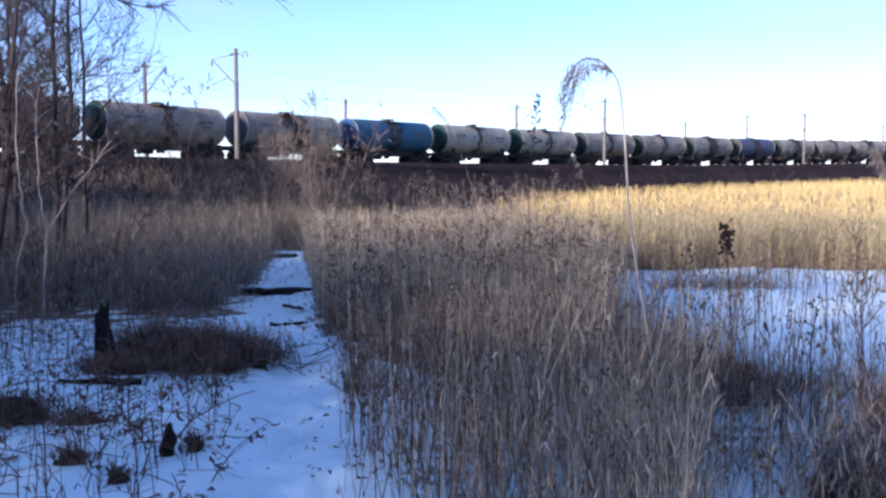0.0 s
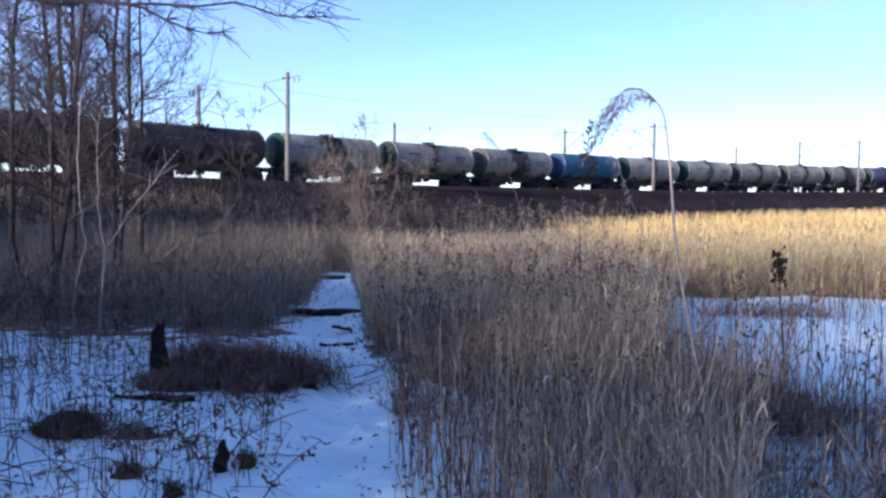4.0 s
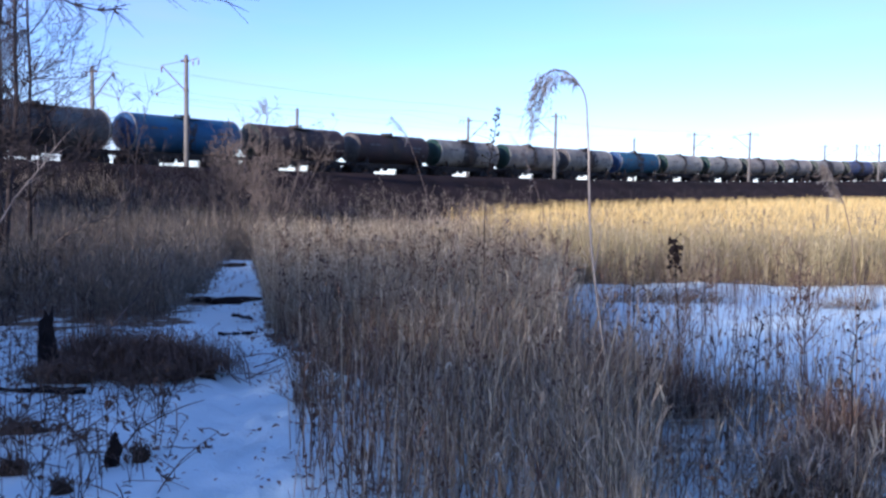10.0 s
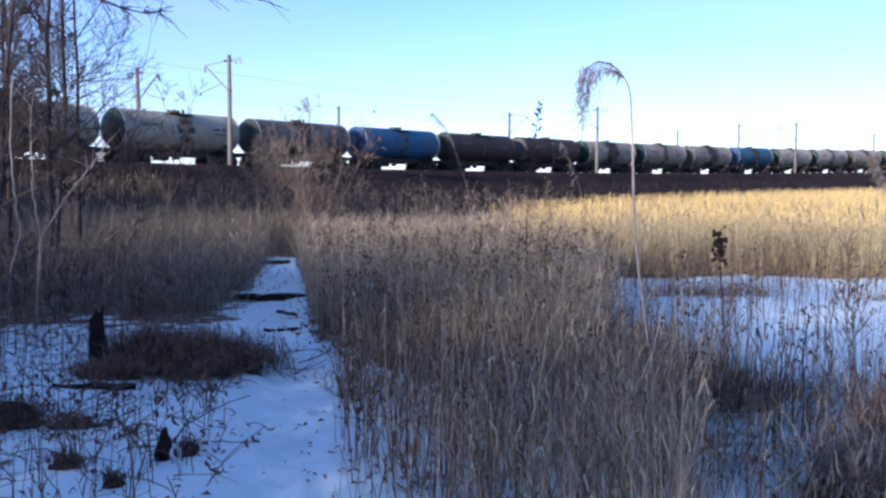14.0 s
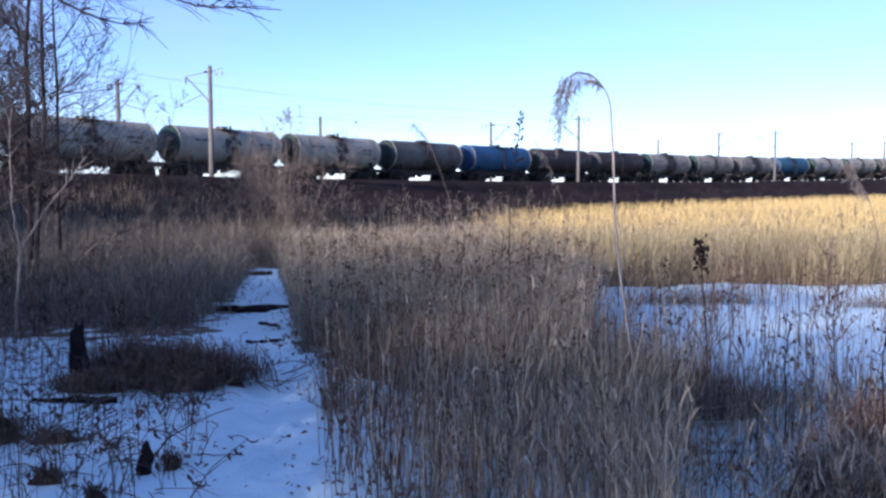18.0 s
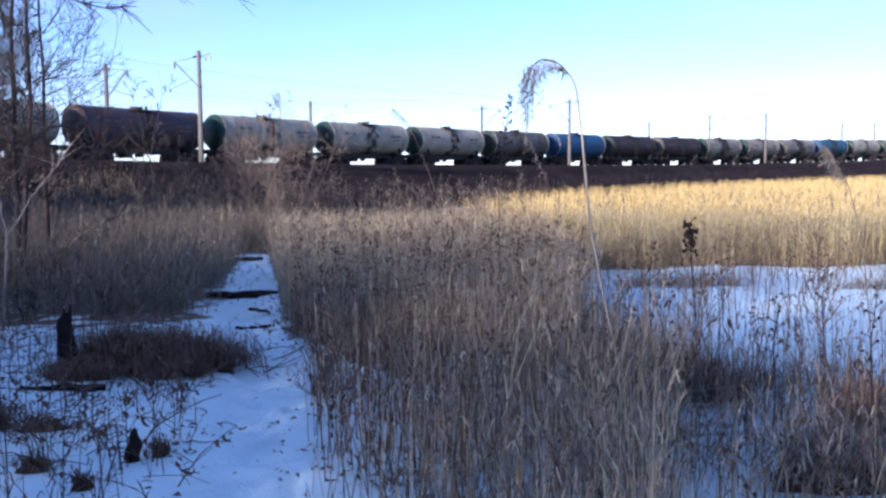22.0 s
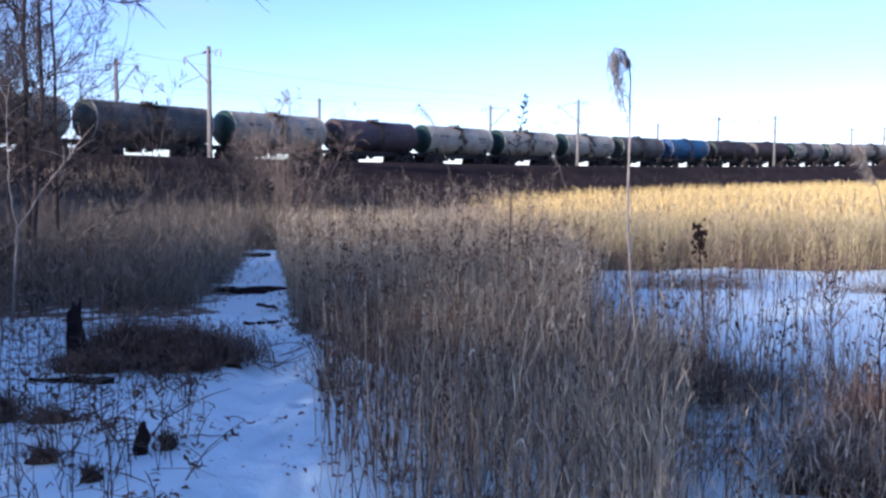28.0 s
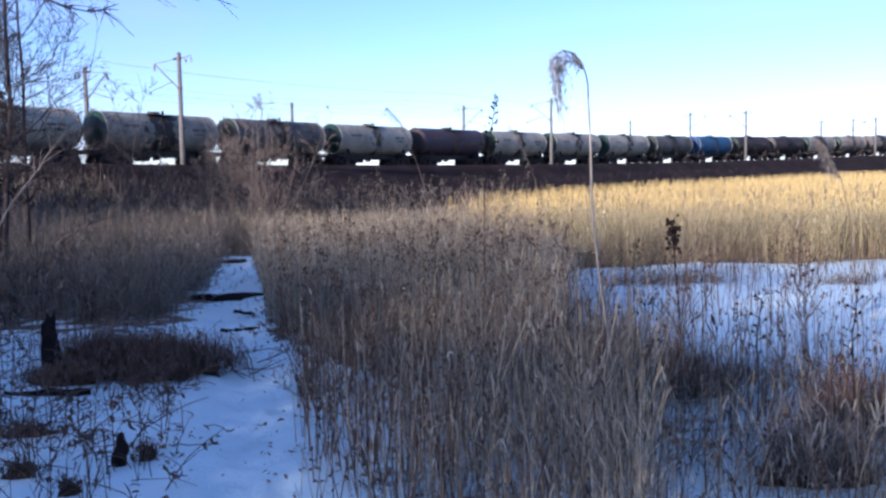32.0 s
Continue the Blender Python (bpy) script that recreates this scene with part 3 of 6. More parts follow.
# bars of unreadable lettering on the flanks: from and to along the tank, and in degrees up its side
MARKS = ((-3.9, -3.3, 4, 12), (-3.15, -2.5, 4, 12), (-3.7, -2.7, -8, -3), (2.2, 2.9, 10, 17), (3.05, 3.6, 10, 17), (-4.4, -4.1, -26, -18))
INK = surface("faded_lettering", (0.06, 0.058, 0.056), (0.11, 0.105, 0.10), 0.7, big=4, fine=30, relief=0.02)
TANK_R, TANK_Z, TANK_H = 1.37, 2.66, 4.92   # radius, centre height above the rail, half length of the shell


def make_wheelset(bogie, x):
    bm = bmesh.new()
    for s in (-1, 1):
        for y0, y1, r in ((0.70, 0.83, 0.475), (0.66, 0.70, 0.51)):
            rod(bm, (0, s * y0, 0), (0, s * y1, 0), r, n=20)
    rod(bm, (0, -1.05, 0), (0, 1.05, 0), 0.08, n=10)
    part("wheelset", bm, GRIME, bogie).matrix_basis = pose(x, 0, 0.475)


def make_bogie(w, x):
    bm = bmesh.new()
    box(bm, x - 0.24, x + 0.24, -1.15, 1.15, 0.62, 0.88, 0.04)
    box(bm, x - 0.8, x + 0.8, -0.6, 0.6, 0.3, 0.8, 0.05)
    b = part("bogie", bm, GRIME, w)
    for s in (-1, 1):
        bm = bmesh.new()
        y = s * 1.02
        rod(bm, (x - 0.92, y, 0.56), (x - 0.35, y, 0.86), 0.1, n=6)
        rod(bm, (x + 0.92, y, 0.56), (x + 0.35, y, 0.86), 0.1, n=6)
        rod(bm, (x - 0.75, y, 0.5), (x - 0.3, y, 0.3), 0.09, n=6)
        rod(bm, (x + 0.75, y, 0.5), (x + 0.3, y, 0.3), 0.09, n=6)
        box(bm, x - 0.4, x + 0.4, y - 0.1, y + 0.1, 0.2, 0.36, 0.03)
        box(bm, x - 0.62, x + 0.62, y - 0.1, y + 0.1, 0.74, 0.98, 0.03)
        for k in (-0.925, 0.925):
            box(bm, x + k - 0.17, x + k + 0.17, y - 0.13, y + 0.13, 0.38, 0.64, 0.04)
        part("side_frame", bm, GRIME, b)
        bm = bmesh.new()
        for k in (-0.17, 0, 0.17):
            rod(bm, (x + k, y, 0.36), (x + k, y, 0.8), 0.065, n=8)
        part("spring", bm, RUST, b)
    for k in (-0.925, 0.925):
        make_wheelset(b, x + k)


def make_wagon(label, shell, cap):
    w = thing("tank_wagon", Matrix(), label, "tank wagon", "wagons of the goods train")
    bm = bmesh.new()
    h = TANK_H
    rows = [(-h, TANK_R)]
    for x in (-3.3, -1.65, 0.0, 1.65, 3.3):
        rows += [(x - 0.08, TANK_R), (x - 0.03, TANK_R), (x - 0.02, TANK_R + 0.004), (x + 0.02, TANK_R + 0.004), (x + 0.03, TANK_R), (x + 0.08, TANK_R)]
    lathe(bm, rows + [(h, TANK_R)])
    bmesh.ops.translate(bm, verts=bm.verts, vec=(0, 0, TANK_Z))
    part("shell", bm, shell, w, smooth=True)
    for s in (-1, 1):
        bm = bmesh.new()
        lathe(bm, [(s * (h + 0.55 * math.sin(k * math.pi / 16)), TANK_R * math.cos(k * math.pi / 16) ** 0.75 if k < 8 else 0.001) for k in range(9)])
        bmesh.ops.translate(bm, verts=bm.verts, vec=(0, 0, TANK_Z))
        bmesh.ops.recalc_face_normals(bm, faces=bm.faces)
        e = part("end_cap", bm, cap, w, smooth=True)
        bm = bmesh.new()
        lathe(bm, [(s * h - 0.06, TANK_R), (s * h - 0.06, TANK_R + 0.03), (s * h + 0.06, TANK_R + 0.03), (s * h + 0.06, TANK_R)])
        bmesh.ops.translate(bm, verts=bm.verts, vec=(0, 0, TANK_Z))
        part("weld_ring", bm, shell, e)
    top = TANK_Z + TANK_R
    bm = bmesh.new()
    rod(bm, (0, 0, top - 0.1), (0, 0, top + 0.09), 0.42, n=20)
    hatch = part("hatch", bm, shell, w)
    bm = bmesh.new()
    rod(bm, (0, 0, top + 0.09), (0, 0, top + 0.14), 0.46, 0.36, 20)
    for k in range(6):
        c, s = math.cos(k * 1.047) * 0.44, math.sin(k * 1.047) * 0.44
        rod(bm, (c, s, top + 0.03), (c, s, top + 0.18), 0.03, n=6)
    part("hatch_lid", bm, GRIME, hatch)
    bm = bmesh.new()
    rod(bm, (0.85, 0, top - 0.05), (0.85, 0, top + 0.2), 0.09, n=10)
    rod(bm, (0.85, 0, top + 0.2), (0.85, 0, top + 0.24), 0.14, n=10)
    part("relief_valve", bm, GRIME, w)
    for s in (-1, 1):
        bm = bmesh.new()
        box(bm, -1.1, 1.1, min(s * 0.52, s * 1.0), max(s * 0.52, s * 1.0), top - 0.14, top - 0.1, 0.012)
        part("walkway", bm, GRIME, w)
        bm = bmesh.new()
        pts = [(s * (TANK_R + 0.1) * math.cos(radians(d)), TANK_Z + (TANK_R + 0.1) * math.sin(radians(d))) for d in (68, 50, 30, 10, -5)] + [(s * (TANK_R + 0.1), 1.15)]
        for x in (-0.22, 0.22):
            for (y0, z0), (y1, z1) in zip(pts, pts[1:]):
                rod(bm, (x, y0, z0), (x, y1, z1), 0.022, n=5)
        for (y0, z0), (y1, z1) in zip(pts, pts[1:]):
            for k in (0.0, 0.5):
                y, z = y0 + (y1 - y0) * k, z0 + (z1 - z0) * k
                rod(bm, (-0.22, y, z), (0.22, y, z), 0.016, n=5)
        part("ladder", bm, GRIME, w)
    for x in (-3.9, 3.9):
        bm = bmesh.new()
        lathe(bm, [(x - 0.05, TANK_R + 0.004), (x - 0.05, TANK_R + 0.02), (x + 0.05, TANK_R + 0.02), (x + 0.05, TANK_R + 0.004)])
        bmesh.ops.translate(bm, verts=bm.verts, vec=(0, 0, TANK_Z))
        part("strap", bm, shell, w)
    bm = bmesh.new()
    box(bm, -5.5, 5.5, -0.28, 0.28, 0.86, 1.3, 0.02)
    part("centre_sill", bm, GRIME, w)
    for x in (-3.9, 3.9):
        bm = bmesh.new()
        box(bm, x - 0.3, x + 0.3, -1.35, 1.35, 0.95, 1.2, 0.03)
        for s in (-1, 1):
            rod(bm, (x, s * 1.25, 1.2), (x, s * 1.12, 1.75), 0.14, n=6)
            rod(bm, (x, s * 0.5, 1.2), (x, s * 0.5, 1.4), 0.2, n=6)
        part("saddle", bm, GRIME, w)
        make_bogie(w, x)
    for s in (-1, 1):
        bm = bmesh.new()
        box(bm, s * 5.5 - 0.08, s * 5.5 + 0.08, -1.45, 1.45, 0.95, 1.25, 0.02)
        for y in (-1.35, 1.35):
            rod(bm, (s * 5.5, y, 1.2), (s * 5.5, y, 2.1), 0.02, n=5)
        rod(bm, (s * 5.5, -1.35, 2.1), (s * 5.5, 1.35, 2.1), 0.02, n=5)
        part("end_beam", bm, GRIME, w)
        bm = bmesh.new()
        box(bm, min(s * 5.5, s * 5.98), max(s * 5.5, s * 5.98), -0.1, 0.1, 0.98, 1.16, 0.03)
        box(bm, min(s * 5.78, s * 6.0), max(s * 5.78, s * 6.0), -0.2, 0.22, 0.92, 1.22, 0.05)
        part("coupler", bm, RUST, w)
        for y in (-1.36, 1.36):
            bm = bmesh.new()
            box(bm, min(s * 3.9, s * 5.5), max(s * 3.9, s * 5.5), y - 0.06, y + 0.06, 1.05, 1.2, 0.01)
            part("side_sill", bm, GRIME, w)
    for s in (-1, 1):
        bm = bmesh.new()
        rod(bm, (-5.4, s * 0.42, 0.82), (5.4, s * 0.42, 0.82), 0.035, n=6)
        part("brake_pipe", bm, GRIME, w)
        for x0, x1, d0, d1 in MARKS:
            bm = bmesh.new()
            rr = TANK_R + 0.006
            ring = [[bm.verts.new((s * x, s * rr * math.cos(radians(dd)), TANK_Z + rr * math.sin(radians(dd)))) for x in (x0, x1)] for dd in np.linspace(d0, d1, 4)]
            for p0, p1 in zip(ring, ring[1:]):
                bm.faces.new((p0[0], p0[1], p1[1], p1[0]))
            part("marking", bm, INK, w, "faded dark lettering bar")
    bm = bmesh.new()
    rod(bm, (-1.2, 0.75, 0.72), (0.0, 0.75, 0.72), 0.2, n=12)
    rod(bm, (0.4, 0.6, 0.75), (0.9, 0.6, 0.75), 0.14, n=10)
    part("brake_cylinder", bm, GRIME, w)
    bm = bmesh.new()
    rod(bm, (0, 0, 1.3), (0, 0, 0.62), 0.12, n=10)
    rod(bm, (0, 0, 0.7), (0, 0, 0.58), 0.2, n=10)
    part("drain_valve", bm, GRIME, w)
    return w


def P(name, *a, **k):
    return tank_mat(name, *a, **k)


OIL = (0.022, 0.019, 0.019)
SHELLS = {
    "grey": P("grey_paint", (0.28, 0.27, 0.225), (0.17, 0.155, 0.128), OIL, 0.7),
    "white": P("white_paint", (0.35, 0.335, 0.275), (0.26, 0.242, 0.20), OIL, 0.3),
    "tan": P("tan_paint", (0.30, 0.27, 0.22), (0.20, 0.172, 0.14), OIL, 0.3),
    "brown": P("brown_paint", (0.040, 0.022, 0.022), (0.024, 0.016, 0.017), OIL, 0.5),
    "red": P("oxide_paint", (0.10, 0.052, 0.046), (0.06, 0.038, 0.034), OIL, 0.3),
    "dark": P("dark_grey_paint", (0.10, 0.10, 0.094), (0.058, 0.053, 0.049), OIL, 0.5),
    "blue": P("blue_paint", (0.010, 0.085, 0.195), (0.014, 0.068, 0.14), OIL, 0.1),
    "green": P("olive_paint", (0.070, 0.070, 0.062), (0.045, 0.040, 0.036), OIL, 0.9),
    "teal": P("teal_paint", (0.014, 0.105, 0.185), (0.02, 0.08, 0.135), OIL, 0.4),
    "plum": P("plum_paint", (0.045, 0.040, 0.060), (0.055, 0.030, 0.034), OIL, 0.3),
    "navy": P("navy_paint", (0.045, 0.065, 0.16), (0.075, 0.08, 0.11), OIL, 0.5),
}
CAPS = {
    "green": surface("green_cap_paint", (0.006, 0.036, 0.027), (0.010, 0.026, 0.021), 0.5, fine=8),
    "dark": surface("dark_cap_paint", (0.018, 0.033, 0.027), (0.03, 0.036, 0.03), 0.6, fine=8),
    "grey": surface("grey_cap_paint", (0.09, 0.084, 0.078), (0.06, 0.054, 0.051), 0.6, fine=8),
    "brown": surface("brown_cap_paint", (0.054, 0.036, 0.033), (0.036, 0.027, 0.027), 0.6, fine=8),
    "teal": surface("teal_cap_paint", (0.012, 0.114, 0.12), (0.018, 0.072, 0.084), 0.5, fine=8),
    "blue": surface("blue_cap_paint", (0.018, 0.06, 0.156), (0.018, 0.048, 0.108), 0.5, fine=8),
}
# from the rear of the train to its front
TRAIN = {-14: ("grey", "dark"), -13: ("tan", "grey"), -12: ("white", "grey"), -11: ("grey", "green"), -10: ("dark", "dark"), -9: ("white", "green"),
         -8: ("plum", "brown"), -7: ("white", "green"), -6: ("white", "green"), -5: ("white", "green"), -4: ("dark", "dark"), -3: ("blue", "blue"),
         -2: ("brown", "dark"), -1: ("brown", "grey"), 0: ("grey", "green"), 1: ("tan", "green"), 2: ("grey", "grey"), 3: ("teal", "blue"),
         4: ("white", "green"), 5: ("white", "green"), 6: ("tan", "dark"), 7: ("tan", "dark"), 8: ("grey", "dark"), 9: ("navy", "dark"), 10: ("grey", "dark"),
         11: ("tan", "grey"), 12: ("grey", "grey"), 13: ("dark", "grey"), 14: ("tan", "grey"), 15: ("grey", "dark"), 16: ("grey", "grey")}
WORDS = {"grey": "weathered grey tank wagon with oil stains", "white": "dirty white tank wagon with dark hatch streaks",
         "tan": "faded grey-brown tank wagon with grimy flanks", "brown": "dark brown tank wagon covered in grime", "red": "rust-brown tank wagon with dull paint",
         "dark": "dark grey tank wagon with an oily middle", "blue": "bright blue tank wagon with a grimy frame", "navy": "faded navy blue tank wagon with a grey end", "green": "dark olive-grey tank wagon with an oily middle", "teal": "faded teal blue tank wagon", "plum": "dark plum-coloured tank wagon with dull paint",
         }
CAPWORDS = {"green": " and green ends", "teal": " and teal ends", "dark": " and dark ends", "grey": "", "brown": "", "blue": ""}


def make_train():
    first = make_wagon("", SHELLS["grey"], CAPS["green"])
    made = {}
    for i in sorted(TRAIN):
        s, c = TRAIN[i]
        w = first if not made else copy_thing(first, Matrix())
        tagged(w, WORDS[s] + CAPWORDS[c])
        for o in w.children_recursive:
            kind = o.name.split(".")[0]
            if kind in ("shell", "hatch", "weld_ring", "end_cap", "strap"):
                o.material_slots[0].link = "OBJECT"
                o.material_slots[0].material = CAPS[c] if kind == "end_cap" else RIM if kind == "weld_ring" and s not in ("brown", "plum") else SHELLS[s]
        made[i] = w
    return made


def run(t):
    """How far the train has come at t seconds; it slows down a little on the way."""
    return 27.551 + t * (5.9342 + t * (-0.05051 + t * 0.0003245))


def wagon_pose(i, t):
    a = run(t) + 12.02 * i + 6.01
    (p, q) = (rail_at(a - 3.9)[0], rail_at(a + 3.9)[0])
    m, d = (p + q) / 2, q - p
    return pose(m.x, m.y, m.z, 0, -math.degrees(math.atan2(d.z, math.hypot(d.x, d.y))), math.degrees(math.atan2(d.y, d.x)))


WAGONS = make_train()


# ---- reeds and grass ----
def scatter(n, x0, x1, y0, y1, keep, clump=1.2, seed=0):
    """n random places in a box where keep(x, y) is over a random number, thinned in clumps."""
    g = np.random.default_rng(seed)
    out = []
    total = 0
    while total < n:
        x, y = g.uniform(x0, x1, 40000), g.uniform(y0, y1, 40000)
        c = 0.5 + 0.5 * np.sin(x * 2.1 / clump + 1.3 * np.sin(y * 1.1 / clump)) * np.sin(y * 1.7 / clump + 1.1 * np.sin(x * 0.9 / clump + seed))
        ok = g.uniform(0, 1, 40000) < keep(x, y) * (0.45 + 0.55 * c)
        out.append(np.stack([x[ok], y[ok]], 1))
        total += ok.sum()
    p = np.concatenate(out)[:n]
    return np.concatenate([p, (ground_z(p[:, 0], p[:, 1]) + hump(p[:, 0], p[:, 1]))[:, None] - 0.02], 1)


def fov(x, y, k=0.56):
    return np.abs(x) < k * np.abs(y) + 1.0


def reeds():
    g = np.random.default_rng(3)
    # the thick stand beside the path
    right = lambda x, y: np.where((dense(x, y) > 0.5) & (x > lerp(y, PATH_R)) & fov(x, y), 1.0, 0)
    p = scatter(8200, -3, 6, 6.5, 18, right, 0.8, 1)
    h = g.normal(0.70, 0.13, len(p)).clip(0.28, 1.02) * np.interp(p[:, 1], [7, 12, 14, 18], [1.0, 1.0, 0.85, 0.85])
    V, F = stalks(p, h, g.uniform(0.002, 0.0045, len(p)), 0.13, 3, 0.15, 4, 0.12, 0.07, leaf_len=0.22, leaf_w=0.004)
    stuff("reed_bed", V, F, REED, "thick stand of dry brown reeds beside the path", "reeds")
    p = scatter(1500, -3, 6, 6.0, 17, right, 0.8, 31)
    p[:, 2] += g.uniform(0, 0.3, len(p))
    V, F = stalks(p, g.uniform(0.3, 0.7, len(p)), g.uniform(0.002, 0.004, len(p)), 0.9, 3, 0.5, 2, 0.1, 0.06, leaf_len=0.22, leaf_w=0.004)
    stuff("fallen_reeds", V, F, REED, "broken reeds leaning across the stand", "reeds")
    # behind it, down to the embankment
    back = lambda x, y: np.where((dense(x, y) > 0.5) & fov(x, y) & (x > -0.14 * y), np.clip(26 / y, 0.3, 1) * np.where((y > 33) & ((x > 0.09 * y) | (rail_gap(x, y) < 9)), 0.0, 1.0), 0)
    p = scatter(10500, -7, 12, 15, 48, back, 2.2, 2)
    V, F = stalks(p, g.normal(1.0, 0.16, len(p)).clip(0.5, 1.5) * np.interp(p[:, 1], [15, 19, 26, 34, 46], [0.75, 0.8, 1.1, 1.2, 1.5]), g.uniform(0.004, 0.008, len(p)), 0.14, 2, 0.16, 3, 0.15, 0.09, leaf_len=0.3, leaf_w=0.007)
    stuff("reed_bed", V, F, REED, "dry tan reeds filling the hollow before the embankment", "reeds")
    dull = lambda x, y: np.where((dense(x, y) > 0.5) & fov(x, y) & (x < -0.13 * y), np.clip(26 / y, 0.3, 1), 0)
    dull = lambda x, y, low=dull: low(x, y) * np.where(rail_gap(x, y) > 9, 1.0, 0.0)
    p = scatter(6500, -24, -2, 17, 52, dull, 2.0, 12)
    V, F = stalks(p, g.normal(0.95, 0.22, len(p)).clip(0.3, 1.6) * np.interp(p[:, 1], [17, 24, 40, 52], [0.85, 1.15, 1.7, 2.0]), g.uniform(0.004, 0.008, len(p)), 0.4, 3, 0.35, 3, 0.08, 0.10, leaf_len=0.34, leaf_w=0.006)
    stuff("brush", V, F, BRUSH_PALE, "dull grey-brown dead grass towards the embankment", "brush")
    tan = lambda x, y: dull(x, y) * np.where((x > -0.36 * y) & (y > 21), 1.0, 0.12)
    p = scatter(4200, -16, -2, 20, 42, tan, 1.6, 43)
    V, F = stalks(p, g.normal(1.2, 0.22, len(p)).clip(0.5, 1.8) * np.interp(p[:, 1], [20, 26, 42], [0.75, 1.0, 1.4]), g.uniform(0.005, 0.009, len(p)), 0.13, 2, 0.14, 3, 0.2, 0.1, leaf_len=0.3, leaf_w=0.008)
    stuff("reed_bed", V, F, GRASS_GREY, "dull tan reeds in the hollow before the embankment", "reeds")
    # the open golden field, its reed colour brightened to stand for sunlight
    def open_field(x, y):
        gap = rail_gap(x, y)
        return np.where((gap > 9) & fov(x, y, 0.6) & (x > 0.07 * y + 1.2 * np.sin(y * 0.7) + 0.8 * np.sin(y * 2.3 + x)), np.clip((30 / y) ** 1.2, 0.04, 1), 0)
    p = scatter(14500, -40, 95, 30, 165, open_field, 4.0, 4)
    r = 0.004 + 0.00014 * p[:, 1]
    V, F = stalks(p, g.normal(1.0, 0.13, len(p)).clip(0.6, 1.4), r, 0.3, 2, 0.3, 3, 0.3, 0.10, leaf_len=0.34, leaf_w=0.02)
    stuff("reed_field", V, F, REED_SUNLIT, "wide field of dry reeds below the railway, sunlight painted into their gold", "reeds")
    near_field = lambda x, y: np.where((x > 2.5 + 0.25 * (y - 17)) & (y > 17.6 + 0.5 * np.sin(x * 1.3) + 0.3 * np.sin(x * 3.7 + 1)) & fov(x, y), 1.0, 0)
    # front of the field: duller reed colour imitates the shade there
    p = scatter(7500, 2, 18, 17.0, 25.5, near_field, 1.5, 5)
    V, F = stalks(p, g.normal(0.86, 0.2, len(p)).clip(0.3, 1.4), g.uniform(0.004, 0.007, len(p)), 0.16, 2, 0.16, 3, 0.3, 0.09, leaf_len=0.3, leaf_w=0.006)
    stuff("reed_field", V, F, REED_SHADED, "dry reeds at the edge of the snow, shade painted into their colour", "reeds")
    # behind it the bright golden copy imitates sunlit reeds
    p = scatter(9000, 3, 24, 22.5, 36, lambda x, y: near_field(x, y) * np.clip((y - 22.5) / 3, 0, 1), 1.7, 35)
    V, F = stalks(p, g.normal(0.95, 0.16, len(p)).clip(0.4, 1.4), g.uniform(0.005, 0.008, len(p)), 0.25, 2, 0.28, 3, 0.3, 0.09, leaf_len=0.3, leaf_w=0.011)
    stuff("reed_field", V, F, REED_SUNLIT, "dry reeds beyond the snow, sunlight painted into their gold", "reeds")
    # grey brush on the other side of the path
    left = lambda x, y: np.where((x < lerp(y, PATH_L) + 0.12) & (dense(x, y) > 0.5) & fov(x, y), 1.0, 0)
    p = scatter(9500, -12, -2, 10, 20, left, 1.1, 6)
    p[:, 2] += np.abs(g.normal(0, 0.14, len(p)))
    V, F = stalks(p, g.normal(0.62, 0.2, len(p)).clip(0.2, 1.2), g.uniform(0.002, 0.0045, len(p)), 0.75, 3, 0.55, 4, 0.06, 0.07, leaf_len=0.2, leaf_w=0.0045)
    stuff("brush", V, F, BRUSH, "tangled grey-brown brush and dead grass", "brush")
    p = scatter(2600, -7, -2, 10.6, 20, lambda x, y: left(x, y) * np.where(x > -0.32 * y, 1.0, 0.1), 0.9, 46)
    p[:, 2] += np.abs(g.normal(0, 0.1, len(p)))
    V, F = stalks(p, g.normal(0.6, 0.17, len(p)).clip(0.2, 1.0), g.uniform(0.002, 0.0045, len(p)), 0.6, 3, 0.5, 4, 0.06, 0.07, leaf_len=0.2, leaf_w=0.005)
    stuff("brush", V, F, GRASS_GREY, "paler tangle of dead grass beside the path", "brush")
    # low grass where the stand ends at the open snow
    clear = lambda x, y: np.where((x > 0.345 * y + 0.15 * np.sin(y * 5)) & (y > 6.2), 0.12, 1.0)
    low = lambda x, y: np.where((x > lerp(y, ((6, 1.3), (8, 1.3), (10.4, 1.8)))) & (x < lerp(y, ((5.5, 3.6), (6.0, 2.6), (6.4, 2.3), (8, 2.2), (10.4, 2.1)))), 1.0, 0)
    p = scatter(900, 1.2, 4.2, 5.8, 10.4, lambda x, y: low(x, y) * clear(x, y), 0.6, 16)
    V, F = stalks(p, g.normal(0.36, 0.12, len(p)).clip(0.1, 0.7), g.uniform(0.002, 0.004, len(p)), 0.3, 3, 0.3, 3, 0.05, 0.07, leaf_len=0.2, leaf_w=0.003)
    stuff("low_grass", V, F, GRASS_MAUVE, "low matted brown grass at the edge of the snow", "grass")
    p = scatter(330, -0.3, 3.8, 3.2, 7.4, lambda x, y: np.where((x > lerp(y, PATH_R) + 0.25) & fov(x, y, 0.5), 1.0, 0), 0.5, 37)
    V, F = stalks(p, g.normal(0.6, 0.2, len(p)).clip(0.2, 1.0) * np.where(p[:, 0] > 0.28 * p[:, 1], 0.7, 1.0), g.uniform(0.003, 0.006, len(p)), 0.2, 4, 0.25, 2, 0.3, 0.06, leaf_len=0.12, leaf_w=0.006)
